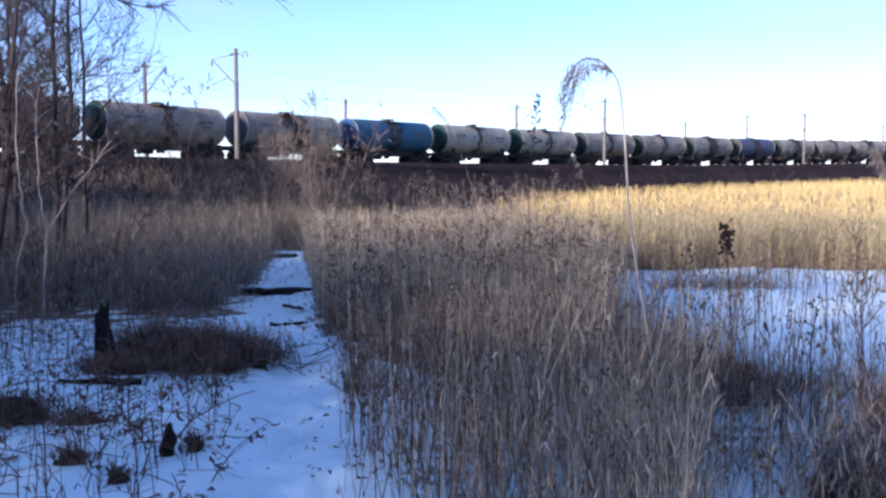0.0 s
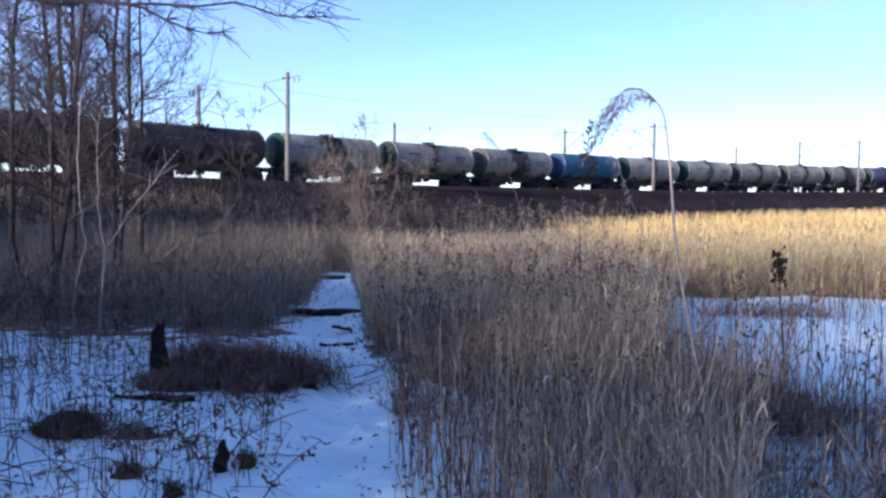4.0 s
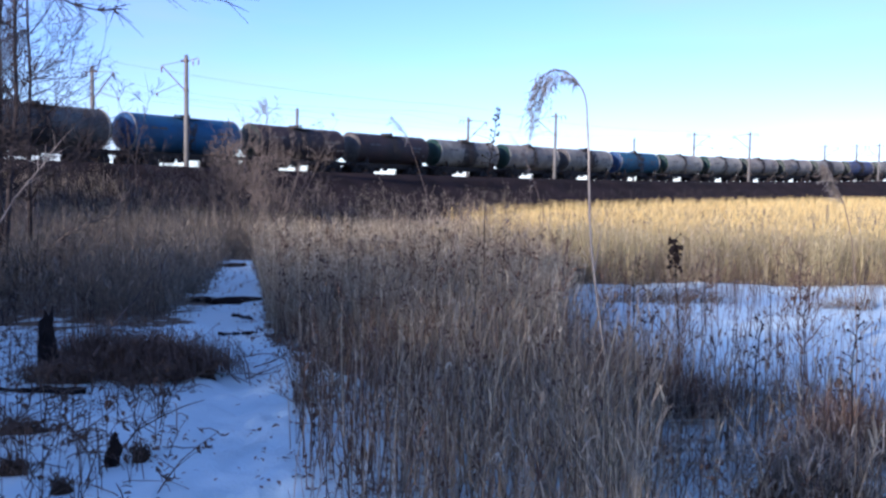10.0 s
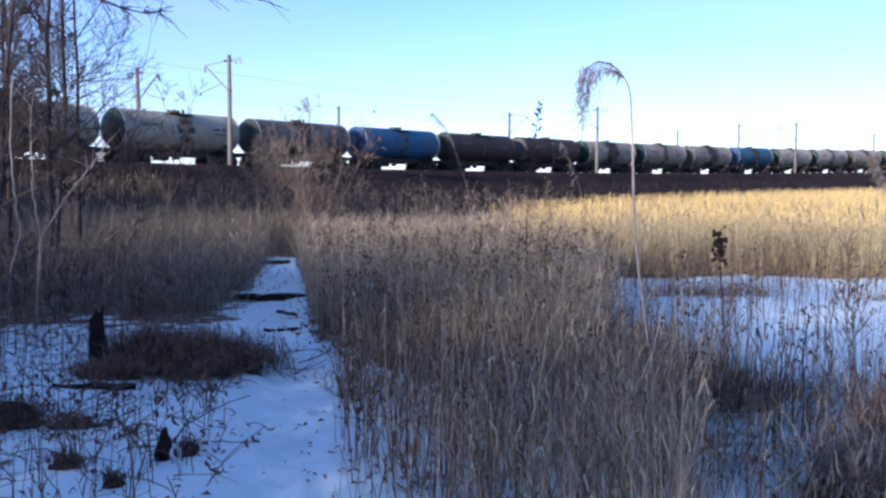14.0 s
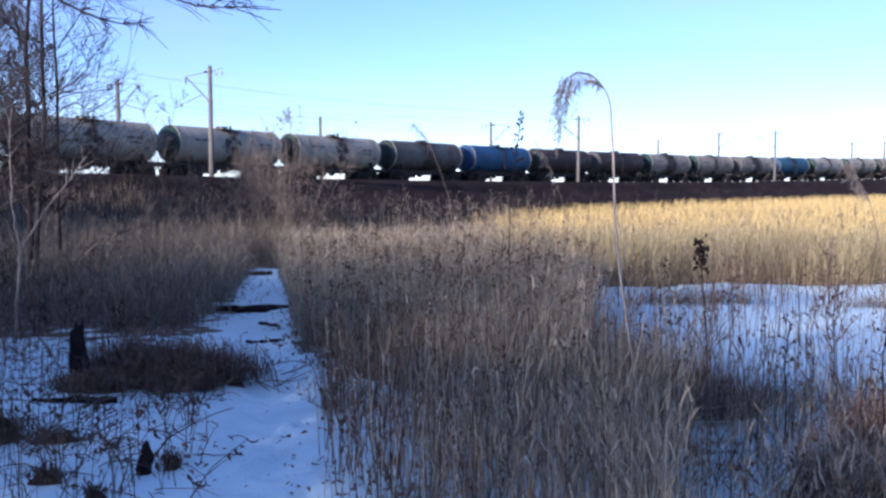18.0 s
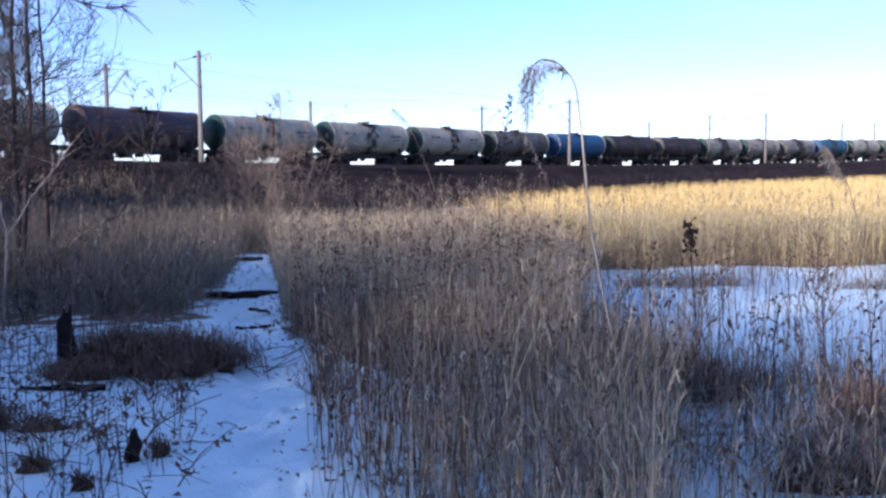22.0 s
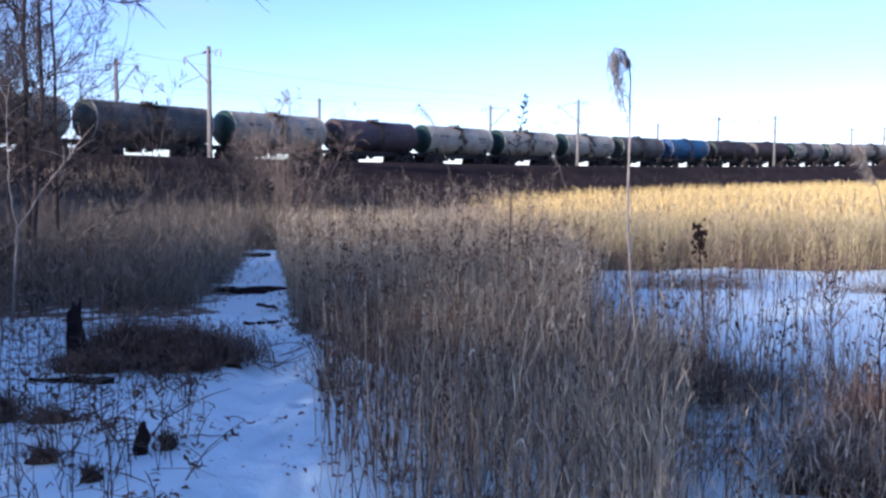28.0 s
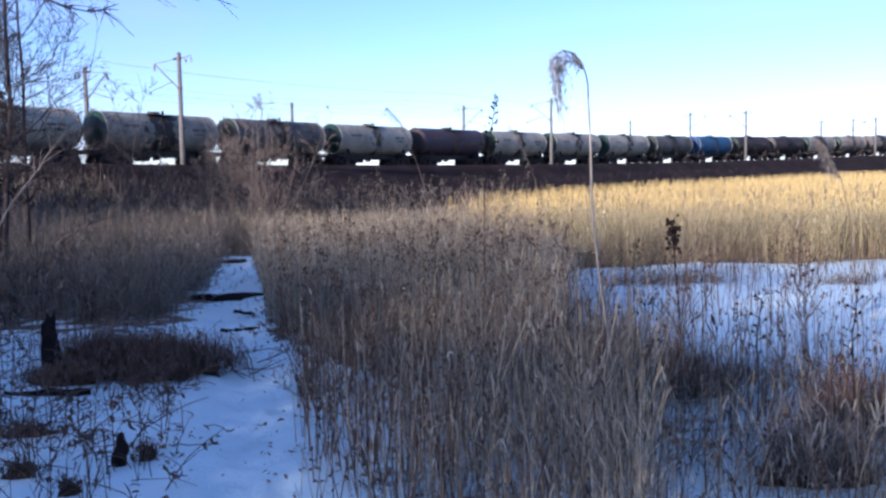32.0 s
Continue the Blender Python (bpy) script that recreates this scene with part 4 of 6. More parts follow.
    stuff("snow_weeds", V, F, WEED, "dark dead weeds among the near stalks", "weeds")
    mat_at = lambda x, y: np.where((x > lerp(y, PATH_R) + 0.1) & (y < lerp(x, ((1.9, 7.6), (2.3, 6.4), (4, 5.9)))) & fov(x, y, 0.5) & (y < 7.6 - 0.18 * x), np.clip(0.35 + 0.45 * np.sin(x * 2.9 + 1.4 * np.sin(y * 1.7)) * np.sin(y * 3.1 + x), 0.05, 1) * np.clip(0.45 + 0.2 * x, 0.2, 0.75), 0)
    p = scatter(1150, -0.2, 4.2, 3.1, 7.4, lambda x, y: mat_at(x, y) * clear(x, y) * np.clip(0.15 + 0.8 * x, 0.0, 1), 0.5, 33)
    V, F = stalks(p, g.normal(0.30, 0.12, len(p)).clip(0.1, 0.6), g.uniform(0.0015, 0.003, len(p)), 0.7, 3, 0.6, 2, 0.0, 0.05, leaf_len=0.17, leaf_w=0.0028)
    stuff("low_grass", V, F, GRASS_MAUVE, "matted dark grass tangled over the snow", "grass")
    p = scatter(430, 1.3, 3.7, 5.9, 8.0, lambda x, y: np.where(np.abs(y - 7.55 + 0.62 * (x - 1.3)) < 0.24 + 0.12 * np.sin(x * 5) + 0.06 * np.sin(x * 13), np.clip(0.45 + 0.35 * (x - 1.3), 0.3, 1), 0), 0.4, 71)
    V, F = stalks(p, g.normal(0.27, 0.09, len(p)).clip(0.08, 0.5), g.uniform(0.0018, 0.0035, len(p)), 0.6, 3, 0.55, 3, 0.05, 0.05, leaf_len=0.18, leaf_w=0.003)
    stuff("low_grass", V, F, GRASS_MAUVE, "band of matted dark grass across the open snow", "grass")
    p = scatter(150, -0.2, 3.6, 3.6, 9.5, lambda x, y: np.where((x > lerp(y, PATH_R) + 0.3) & fov(x, y, 0.5), np.where(x > 0.28 * y, 0.3, 1.0), 0), 0.5, 72)
    tips = []
    V, F = stalks(p, g.normal(0.72, 0.2, len(p)).clip(0.3, 1.15) * np.where(p[:, 0] > 0.3 * p[:, 1], 0.7, 1.0), g.uniform(0.003, 0.006, len(p)), 0.16, 4, 0.16, 2, 0, leaf_len=0.12, leaf_w=0.005, tips=tips)
    V, F = joined((V, F), seed_tufts(tips[0], 8, 0.008, 0.03))
    stuff("seed_stalks", V, F, WEED, "dark seed-headed stalks among the near reeds", "dry stalks")
    # tall pale weeds along the foot of the embankment
    p = scatter(340, -6, 9, 37, 58, lambda x, y: np.where((x > -0.11 * y) & (x < 0.14 * y), 1.0, 0), 2.2, 63)
    tips = []
    V, F = stalks(p, g.normal(2.2, 0.5, len(p)).clip(1.0, 3.2), g.uniform(0.007, 0.012, len(p)), 0.14, 4, 0.16, 4, 0, leaf_len=0.4, leaf_w=0.014, tips=tips)
    V, F = joined((V, F), seed_tufts(tips[0], 9, 0.018, 0.09))
    stuff("tall_weeds", V, F, BRUSH_PALE, "tall pale dead weeds at the foot of the embankment", "weeds")
    # scrub on the slope of the embankment
    pts = []
    for k in range(3600):
        a, o = (g.uniform(6, 50) if k % 6 else g.uniform(30, 150)), g.uniform(-12.5, -5.5)
        q, _h = rail_at(a, o)
        pts.append((q.x, q.y, q.z - 0.9 - 3.7 * (-5.2 - o) / 8.3 - 0.05))
    p = np.array(pts)
    V, F = stalks(p, np.abs(g.normal(0.35, 0.22, len(p))) + 0.1, g.uniform(0.008, 0.016, len(p)), 0.25, 2, 0.2, 3, 0.3, 0.15, leaf_len=0.4, leaf_w=0.015)
    stuff("slope_scrub", V, F, BUSH_TWIG, "sparse dark scrub on the embankment slope", "scrub")
    pts = []
    for k in range(4200):
        a, o = g.uniform(-6, 42), g.uniform(-14.0, -6.0)
        q, _h = rail_at(a, o)
        pts.append((q.x, q.y, q.z - 0.9 - 3.7 * (-5.2 - o) / 8.3 - 0.05))
    p = np.array(pts)
    V, F = stalks(p, np.abs(g.normal(1.05, 0.42, len(p))) + 0.15, g.uniform(0.007, 0.013, len(p)), 0.35, 2, 0.2, 3, 0.2, 0.15, leaf_len=0.4, leaf_w=0.013)
    stuff("slope_scrub", V, F, GRASS_GREY, "dry tan grass and scrub on the embankment slope", "scrub")
    # thin stalks standing in the snow close by
    near = lambda x, y: np.where((x > lerp(y, PATH_R) + 0.02) & (y < lerp(x, ((-0.9, 8.8), (0, 7.8), (1.4, 7.5), (2.1, 7), (2.5, 6.1), (4, 5.9)))) & fov(x, y), np.where(x > 1.2, np.where(x > 0.29 * y, 0.13, 0.22), np.clip(0.34 + 0.5 * x, 0.2, 1)), 0)
    p = scatter(1250, -0.7, 3.6, 3.2, 8.8, near, 0.5, 7)
    V, F = stalks(p, g.normal(0.68, 0.2, len(p)).clip(0.2, 1.1) * np.where(p[:, 0] > 0.28 * p[:, 1], 0.55, 1.0), g.uniform(0.002, 0.0045, len(p)), 0.14, 3, 0.14, 2, 0.1, 0.06, leaf_len=0.16, leaf_w=0.003)
    stuff("stubble", V, F, GRASS_MAUVE, "thin dead stalks standing in the snow", "dry stalks")
    p = scatter(820, -0.1, 3.8, 3.2, 8.0, lambda x, y: near(x, y) * np.where(x > 1.1, np.clip((6.2 - y) / 1.2, 0.05, 1) * np.where(x > 0.29 * y, 0.5, 1.0), np.clip(0.3 + 0.5 * x, 0, 1)), 0.7, 8)
    V, F = stalks(p, g.normal(0.55, 0.18, len(p)).clip(0.2, 1.0) * np.where(p[:, 0] > 0.28 * p[:, 1], 0.5, np.where(p[:, 0] > 1.2, 0.8, 1.0)), g.uniform(0.0025, 0.0045, len(p)), 0.2, 3, 0.25, 3, 0.08, 0.08, leaf_len=0.24, leaf_w=0.0028)
    stuff("dry_grass", V, F, REED, "pale dry grass thinning out over the snow", "grass")
    p = scatter(520, -1.0, 3.6, 4.0, 11.0, lambda x, y: np.where((x > lerp(y, PATH_R) + 0.3) & fov(x, y, 0.5) & ((y < 7.4) | (dense(x, y) > 0.5)) & ((y > 4.9) | (np.abs(x - 1.15) > 0.3)), np.clip(0.35 + 0.5 * x, 0.15, 1) * np.where(x > 0.29 * y, 0.35, 1.0), 0), 0.4, 57)
    V, F = stalks(p, g.normal(0.66, 0.2, len(p)).clip(0.25, 1.1) * np.where(p[:, 0] > 0.3 * p[:, 1], 0.75, 1.0), g.uniform(0.0035, 0.0065, len(p)), 0.16, 4, 0.2, 2, 0.1, 0.07, sides=4, leaf_len=0.2, leaf_w=0.005)
    stuff("reed_stalks", V, F, REED, "thick pale reed stalks standing close by", "reeds")
    strip = lambda x, y: np.where((x > lerp(y, PATH_R) + 0.05) & (x < lerp(y, PATH_R) + 1.1), np.clip(1.1 - 0.7 * (x - lerp(y, PATH_R)), 0.2, 1), 0)
    p = scatter(380, -1.2, 1.0, 4.8, 9.6, strip, 0.5, 41)
    V, F = stalks(p, g.normal(0.5, 0.18, len(p)).clip(0.15, 0.95), g.uniform(0.0025, 0.005, len(p)), 0.2, 3, 0.2, 2, 0.2, 0.07, leaf_len=0.14, leaf_w=0.005)
    stuff("snow_weeds", V, F, WEED, "dark dead weeds along the side of the path", "weeds")
    # dark-headed weeds among the reeds, and bare stems on the other side of the path
    p = scatter(480, -3, 5, 7.0, 17, right, 1.4, 18)
    tips = []
    V, F = stalks(p, g.normal(0.74, 0.17, len(p)).clip(0.35, 1.15), g.uniform(0.0025, 0.0045, len(p)), 0.10, 3, 0.12, 2, 0, leaf_len=0.12, leaf_w=0.006, tips=tips)
    V, F = joined((V, F), seed_tufts(tips[0], 9, 0.010, 0.022))
    stuff("seed_stalks", V, F, WEED, "dark seed-headed stalks among the reeds", "dry stalks")
    side = lambda x, y: np.where((x < lerp(y, PATH_L) - 0.15) & fov(x, y, 0.52), np.clip(-0.3 - 0.4 * (x + 1.2), 0.12, 1), 0)
    p = scatter(260, -4.5, -1.2, 3.4, 9.5, side, 0.6, 19)
    V, F = stalks(p, g.normal(0.55, 0.24, len(p)).clip(0.15, 1.15), g.uniform(0.002, 0.005, len(p)), 0.13, 3, 0.12, 2, 0.1, 0.06, leaf_len=0.12, leaf_w=0.003)
    stuff("stubble", V, F, WEED, "thin bare stems standing in the snow", "dry stalks")
    # weeds over the open snow
    patch = lambda x, y: np.where((dense(x, y) < 0.5) & (x > 1.8) & fov(x, y), 1.0, 0)
    p = scatter(850, 1.6, 11, 6.0, 17.5, patch, 1.0, 9)
    V, F = stalks(p, g.normal(0.50, 0.2, len(p)).clip(0.12, 1.0), g.uniform(0.003, 0.005, len(p)), 0.2, 3, 0.22, 2, 0.25, 0.05, leaf_len=0.18, leaf_w=0.004)
    stuff("snow_weeds", V, F, WEED, "scattered dark weeds poking through the snow", "weeds")
    spot = lambda x, y: np.where((dense(x, y) < 0.5) & (x < lerp(y, PATH_L) - 0.03) & fov(x, y), 1.0, 0)
    p = scatter(400, -6, -0.9, 3.6, 10.2, spot, 0.6, 10)
    V, F = stalks(p, g.normal(0.3, 0.14, len(p)).clip(0.08, 0.7), g.uniform(0.0025, 0.005, len(p)), 0.3, 3, 0.3, 2, 0.0, 0.05, leaf_len=0.16, leaf_w=0.003)
    stuff("snow_weeds", V, F, WEED, "low tangled weeds poking through the snow", "weeds")


def rail_gap(x, y):
    """Distance on the camera's side from the track's centre line, roughly."""
    dx, dy = math.sin(RAIL_ANG), math.cos(RAIL_ANG)
    a = x * dx + y * dy
    side = -x * dy + y * dx
    return RAIL_D - RAIL_BEND * a * a - side


reeds()


# ---- trees and bushes ----
def grow(base, height, r, seed, lean=(0, 0), levels=3, spread=0.9, count=14, up=0.5, start=0.15, twig=0.35, thin=0.0015, bend=0.018):
    """Lines of (points, radii) of a bare tree: the trunk first, then limbs and twigs."""
    g = np.random.default_rng(seed)
    k = 9
    t = np.linspace(0, 1, k)
    wob = np.cumsum(g.normal(0, bend, (k, 2)), 0) * height
    pts = np.stack([base[0] + lean[0] * t * height + wob[:, 0], base[1] + lean[1] * t * height + wob[:, 1], base[2] + t * height], 1)
    rad = r * (1 - 0.85 * t)
    trunk, out = (pts, rad), []
    def limb(origin, d, length, rad0, lvl):
        n = 5 if lvl > 0 else 3
        p = [np.array(origin)]
        d = np.array(d) / np.linalg.norm(d)
        for _ in range(n - 1):
            d = d + g.normal(0, 0.13, 3) + np.array([0, 0, 0.05])
            d /= np.linalg.norm(d)
            p.append(p[-1] + d * length / (n - 1))
        p = np.array(p)
        out.append((p, np.maximum(rad0 * (1 - 0.75 * np.linspace(0, 1, n)), thin)))
        if lvl > 0:
            for _ in range(g.integers(3, 6)):
                s = g.uniform(0.2, 1.0) * (n - 1)
                i = min(int(s), n - 2)
                o = p[i] + (p[i + 1] - p[i]) * (s - i)
                side = g.normal(0, 1, 3)
                dd = (p[i + 1] - p[i]) / np.linalg.norm(p[i + 1] - p[i]) + 0.75 * side / np.linalg.norm(side)
                limb(o, dd, length * g.uniform(0.3, 0.65), rad0 * 0.5, lvl - 1)
    for _ in range(count):
        s = g.uniform(start, 1.0) * (k - 1)
        i = min(int(s), k - 2)
        o = pts[i] + (pts[i + 1] - pts[i]) * (s - i)
        az = g.uniform(0, 6.283)
        limb(o, (math.cos(az) * spread, math.sin(az) * spread, up + g.uniform(-0.2, 0.4)), height * twig * (1.15 - s / k) * g.uniform(0.6, 1.2), max(0.005, r * 0.42 * (1.1 - s / k)), levels - 1)
    return trunk, out


def tree(x, y, height, r, seed, label, bark=None, category="tree", group="bare trees", name="bare_tree", **kw):
    z = float(ground_z(x, y)) - 0.05
    t = thing(name, pose(x, y, z), label, category, group)
    trunk, limbs = grow((0, 0, 0), height, r, seed, **kw)
    V, F = tubes([trunk], 8)
    raw("trunk", V, F, bark or BARK, t, smooth=True)
    V, F = tubes(limbs, 3)
    raw("crown", V, F, bark or BARK, t)
    return t


for x, y, h, r, seed, lean, cnt in ((-5.75, 14.0, 7.5, 0.05, 11, (0.0, 0.0), 22), (-5.5, 11.4, 6.5, 0.05, 12, (0.11, 0.0), 22), (-5.36, 13.2, 7.0, 0.045, 13, (0.0, 0.0), 24), (-6.4, 14.2, 7.5, 0.045, 71, (0.0, 0.0), 22), (-7.2, 16.2, 8.0, 0.05, 72, (0.01, 0.0), 22), (-5.95, 12.6, 6.5, 0.035, 73, (0.02, 0.0), 22),
                                    (-6.6, 13.0, 7.5, 0.05, 14, (0.0, 0.0), 20), (-6.5, 11.2, 6.5, 0.05, 15, (0.05, 0.02), 18), (-7.3, 15.5, 8.0, 0.06, 16, (0.01, 0), 20),
                                    (-8.2, 17.5, 8.5, 0.06, 17, (0.02, 0), 20), (-7.9, 12.5, 7.0, 0.05, 18, (0.03, 0), 16), (-6.2, 16.5, 7.0, 0.045, 19, (-0.01, 0), 18)):
    tree(x, y, h, r, seed, "slender bare tree with thin dark branches", lean=lean, count=int(cnt * 1.6), levels=4, spread=0.9, up=0.65, twig=0.17 if x > -6 else 0.26, thin=0.0026, bend=0.007)


def sapling(x, y, limbs, seed, label):
    """A thin pale tree drawn limb by limb as rows of (x, z) from its foot, with fine twigs."""
    g = np.random.default_rng(seed)
    t = thing("sapling", pose(x, y, float(ground_z(x, y)) - 0.04), label, "sapling", "saplings")
    for k, (r0, r1, pts) in enumerate(limbs):
        q = np.array([(px, 0.04 * k * i, pz) for i, (px, pz) in enumerate(pts)])
        s = np.linspace(0, len(q) - 1, 4 * len(q))
        fine = np.stack([np.interp(s, np.arange(len(q)), q[:, c]) for c in range(3)], 1) + g.normal(0, 0.006, (len(s), 3))
        fine[0] = q[0]
        stalk_part("trunk" if k == 0 else "limb", fine, r0, r1, BARK_PALE, t, 7)
        for _ in range(3 if k == 0 else 9):
            o = fine[g.integers(len(fine) // 3, len(fine))]
            d = np.array([g.normal(0, 0.5), g.normal(0, 0.5), g.uniform(0.3, 1.0)]) * g.uniform(0.12, 0.4)
            stalk_part("twig", np.array([o, o + d * 0.5 + (0, 0, 0.01), o + d]), 0.004, 0.0015, BARK_PALE, t, 4)
    return t


def stalk_part(name, pts, r0, r1, mat, parent, sides=6):
    V, F = tubes([(pts, np.linspace(r0, r1, len(pts)))], sides)
    return raw(name, V, F, mat, parent, smooth=True)


sapling(-4.38, 10.3, ((0.017, 0.013, ((0, 0), (0.03, 0.4), (0.06, 0.7), (0.08, 0.97))), (0.011, 0.005, ((0.08, 0.97), (0.18, 1.15), (0.34, 1.42), (0.57, 1.7), (0.72, 1.95))),
                     (0.011, 0.005, ((0.08, 0.97), (0.0, 1.25), (-0.06, 1.5), (-0.1, 1.9), (-0.13, 2.4)))), 31, "pale forked sapling rising from the snow")
sapling(-4.72, 10.4, ((0.014, 0.008, ((0, 0), (0.02, 0.5), (0.15, 1.0), (0.1, 1.45), (0.07, 1.9), (0.12, 2.7))),), 32, "pale crooked young birch among the brush")



def overhanging():
    t = thing("overhanging_tree", pose(-4.1, 5.8, -0.05), "dark leaning tree with a bare branch reaching over", "tree", "bare trees")
    trunk, limbs = grow((0, 0, 0), 5.5, 0.09, 41, lean=(-0.05, 0), count=5, start=0.6, twig=0.3)
    V, F = tubes([trunk], 8)
    raw("trunk", V, F, BARK, t, smooth=True)
    g = np.random.default_rng(5)
    s = np.linspace(0, 1, 26)
    main = np.stack([s * 3.25, 0.1 * s, 3.03 - 0.5 * s + 0.225 * s**2 + 0.028 * np.sin(s * 11) + 0.016 * np.sin(s * 27)], 1)
    main[:, 2] += 0.012 * np.sin(s * 43) * (s > 0.1)
    lines = [(main, 0.019 * (1 - 0.9 * s) + 0.001)]
    # a side branch that dips and levels out
    o = np.array([np.interp(0.53, s, main[:, k]) for k in range(3)])
    side = o + np.array([(0, 0, 0), (0.17, 0.02, -0.03), (0.3, 0.05, -0.10), (0.42, 0.06, -0.15), (0.55, 0.08, -0.175), (0.64, 0.1, -0.165)])
    lines.append((side, np.linspace(0.009, 0.003, 6)))
    for k in range(60):
        w = side[g.integers(1, 6)]
        d3 = np.array([g.uniform(0.3, 1), g.normal(0, 0.5), g.normal(-0.1, 0.5)]) * g.uniform(0.05, 0.2)
        lines.append((np.array([w, w + d3 * 0.5 + (0, 0, 0.008), w + d3]), np.array([0.003, 0.0024, 0.0015])))
    for k in range(22):
        u = g.uniform(0.30, 0.97)
        o = np.array([np.interp(u, s, main[:, c]) for c in range(3)])
        n = g.uniform(0.15, 0.42) * (1.0 if u < 0.66 else 0.2)
        d = np.array([g.uniform(0.6, 1.0), g.normal(0, 0.5), g.uniform(-0.3, 0.1)])
        d /= np.linalg.norm(d)
        pts = [o + d * n * q + np.array([0, 0, 0.10 * q * q]) + g.normal(0, 0.008, 3) for q in np.linspace(0, 1, 5)]
        lines.append((np.array(pts), 0.0045 * (1 - 0.7 * np.linspace(0, 1, 5))))
        for _ in range(4):
            o2 = pts[g.integers(1, 5)]
            d2 = d + g.normal(0, 0.4, 3)
            lines.append((np.array([o2 + d2 * 0.16 * q for q in np.linspace(0, 1, 3)]), np.array([0.0025, 0.002, 0.0012])))
    V, F = tubes(lines, 5)
    raw("branch", V, F, BARK, t)
    V, F = tubes(limbs, 3)
    raw("crown", V, F, BARK, t)


overhanging()


def bush(x, y, w, h, seed, n, label, mat, rad=0.012, levels=3, thin=0.005, count=11):
    z = float(ground_z(x, y)) - 0.05
    t = thing("bush", pose(x, y, z), label, "bush", "bare bushes")
    g = np.random.default_rng(seed)
    for k in range(n):
        ox, oy = g.normal(0, w * 0.16, 2)
        hh = h * g.uniform(0.6, 1.0)
        trunk, limbs = grow((ox, oy, 0), hh, rad * g.uniform(0.8, 1.6), seed * 50 + k, lean=(ox / w * 0.9 + g.normal(0, 0.1), g.normal(0, 0.12)), count=count, levels=levels, spread=0.8, up=0.8, twig=0.34, start=0.15, thin=thin)
        V, F = tubes([trunk] + limbs, 3)
        raw("stem", V, F, mat, t)
    return t


for x, y, w, h, seed, n in ((-5.7, 35, 4.4, 5.5, 1, 16), (-4.6, 33, 3.4, 4.6, 2, 11), (-8.6, 38, 3.0, 4.2, 3, 8), (-3.4, 36, 2.6, 3.6, 16, 7)):
    bush(x, y, w, h, seed, n, "bare tan bush with a haze of fine twigs", BUSH_TWIG, 0.022, 4, 0.003, 9)
bush(-8.7, 30, 2.4, 7.0, 17, 5, "tall thin dark bush with sparse twigs", BARK, 0.024, 3, 0.0055, 8)
for x, y, w, h, seed, n in ((-12.5, 36, 3, 3.6, 4, 6), (-15.5, 38, 3, 4.2, 5, 6), (-2.0, 40, 1.6, 2.6, 6, 4), (0.6, 42, 2, 2.8, 7, 4), (3.2, 44, 2, 2.9, 8, 4), (2.0, 39, 1.6, 2.4, 13, 4), (-3.2, 42, 1.8, 3.0, 14, 4), (5.2, 46, 1.8, 2.8, 15, 4), (-10, 26, 2, 1.8, 9, 5), (-7.6, 22, 1.8, 1.5, 10, 5), (-0.2, 34, 1.2, 1.3, 11, 4), (6.0, 44, 1.6, 1.5, 12, 4)):
    bush(x, y, w, h, seed, n, "low bare grey bush among the reeds", BUSH_TWIG, 0.02, 2)
for x, y, w, h, seed, n in ((-3.6, 11.6, 1.2, 0.95, 21, 5), (-4.9, 12.4, 1.4, 1.2, 22, 5), (-3.9, 14.2, 1.4, 1.2, 23, 5), (-6.6, 14.6, 1.8, 1.6, 24, 6), (-5.6, 16.8, 1.6, 1.5, 25, 5), (-7.6, 18.0, 1.8, 1.9, 26, 5), (-6.2, 11.3, 1.3, 1.2, 27, 5), (-9, 24, 2.2, 2.2, 28, 6), (-11.5, 28, 2.4, 2.6, 29, 6), (-13.5, 31, 2.4, 2.8, 30, 6), (-8, 28.5, 2.2, 2.2, 31, 6), (-6.2, 25.5, 1.8, 1.9, 32, 6), (-5.6, 30, 1.8, 2.2, 33, 6), (-10, 20, 2, 2.0, 34, 6)):
    bush(x, y, w, h, seed, n, "low twiggy dark shrub in the brush", BUSH_TWIG, 0.010, 2, 0.0025)


for x, y, w, h, seed, n in ((-4.1, 10.5, 1.0, 0.5, 51, 5), (-4.9, 10.7, 1.2, 0.7, 52, 6), (-5.7, 11.0, 1.2, 0.8, 53, 6), (-3.3, 10.6, 0.8, 0.4, 54, 5), (-6.4, 12.2, 1.4, 1.0, 55, 6), (-5.0, 11.9, 1.2, 0.9, 56, 6), (-4.4, 11.4, 1.2, 1.0, 57, 6), (-5.6, 12.6, 1.3, 1.3, 58, 6), (-3.9, 12.8, 1.1, 0.9, 59, 5), (-6.8, 14.0, 1.5, 1.4, 60, 6), (-4.6, 14.8, 1.3, 1.1, 61, 5)):
    bush(x, y, w, h, seed, n, "low dark bramble at the foot of the brush", BARK, 0.007, 2, 0.002)


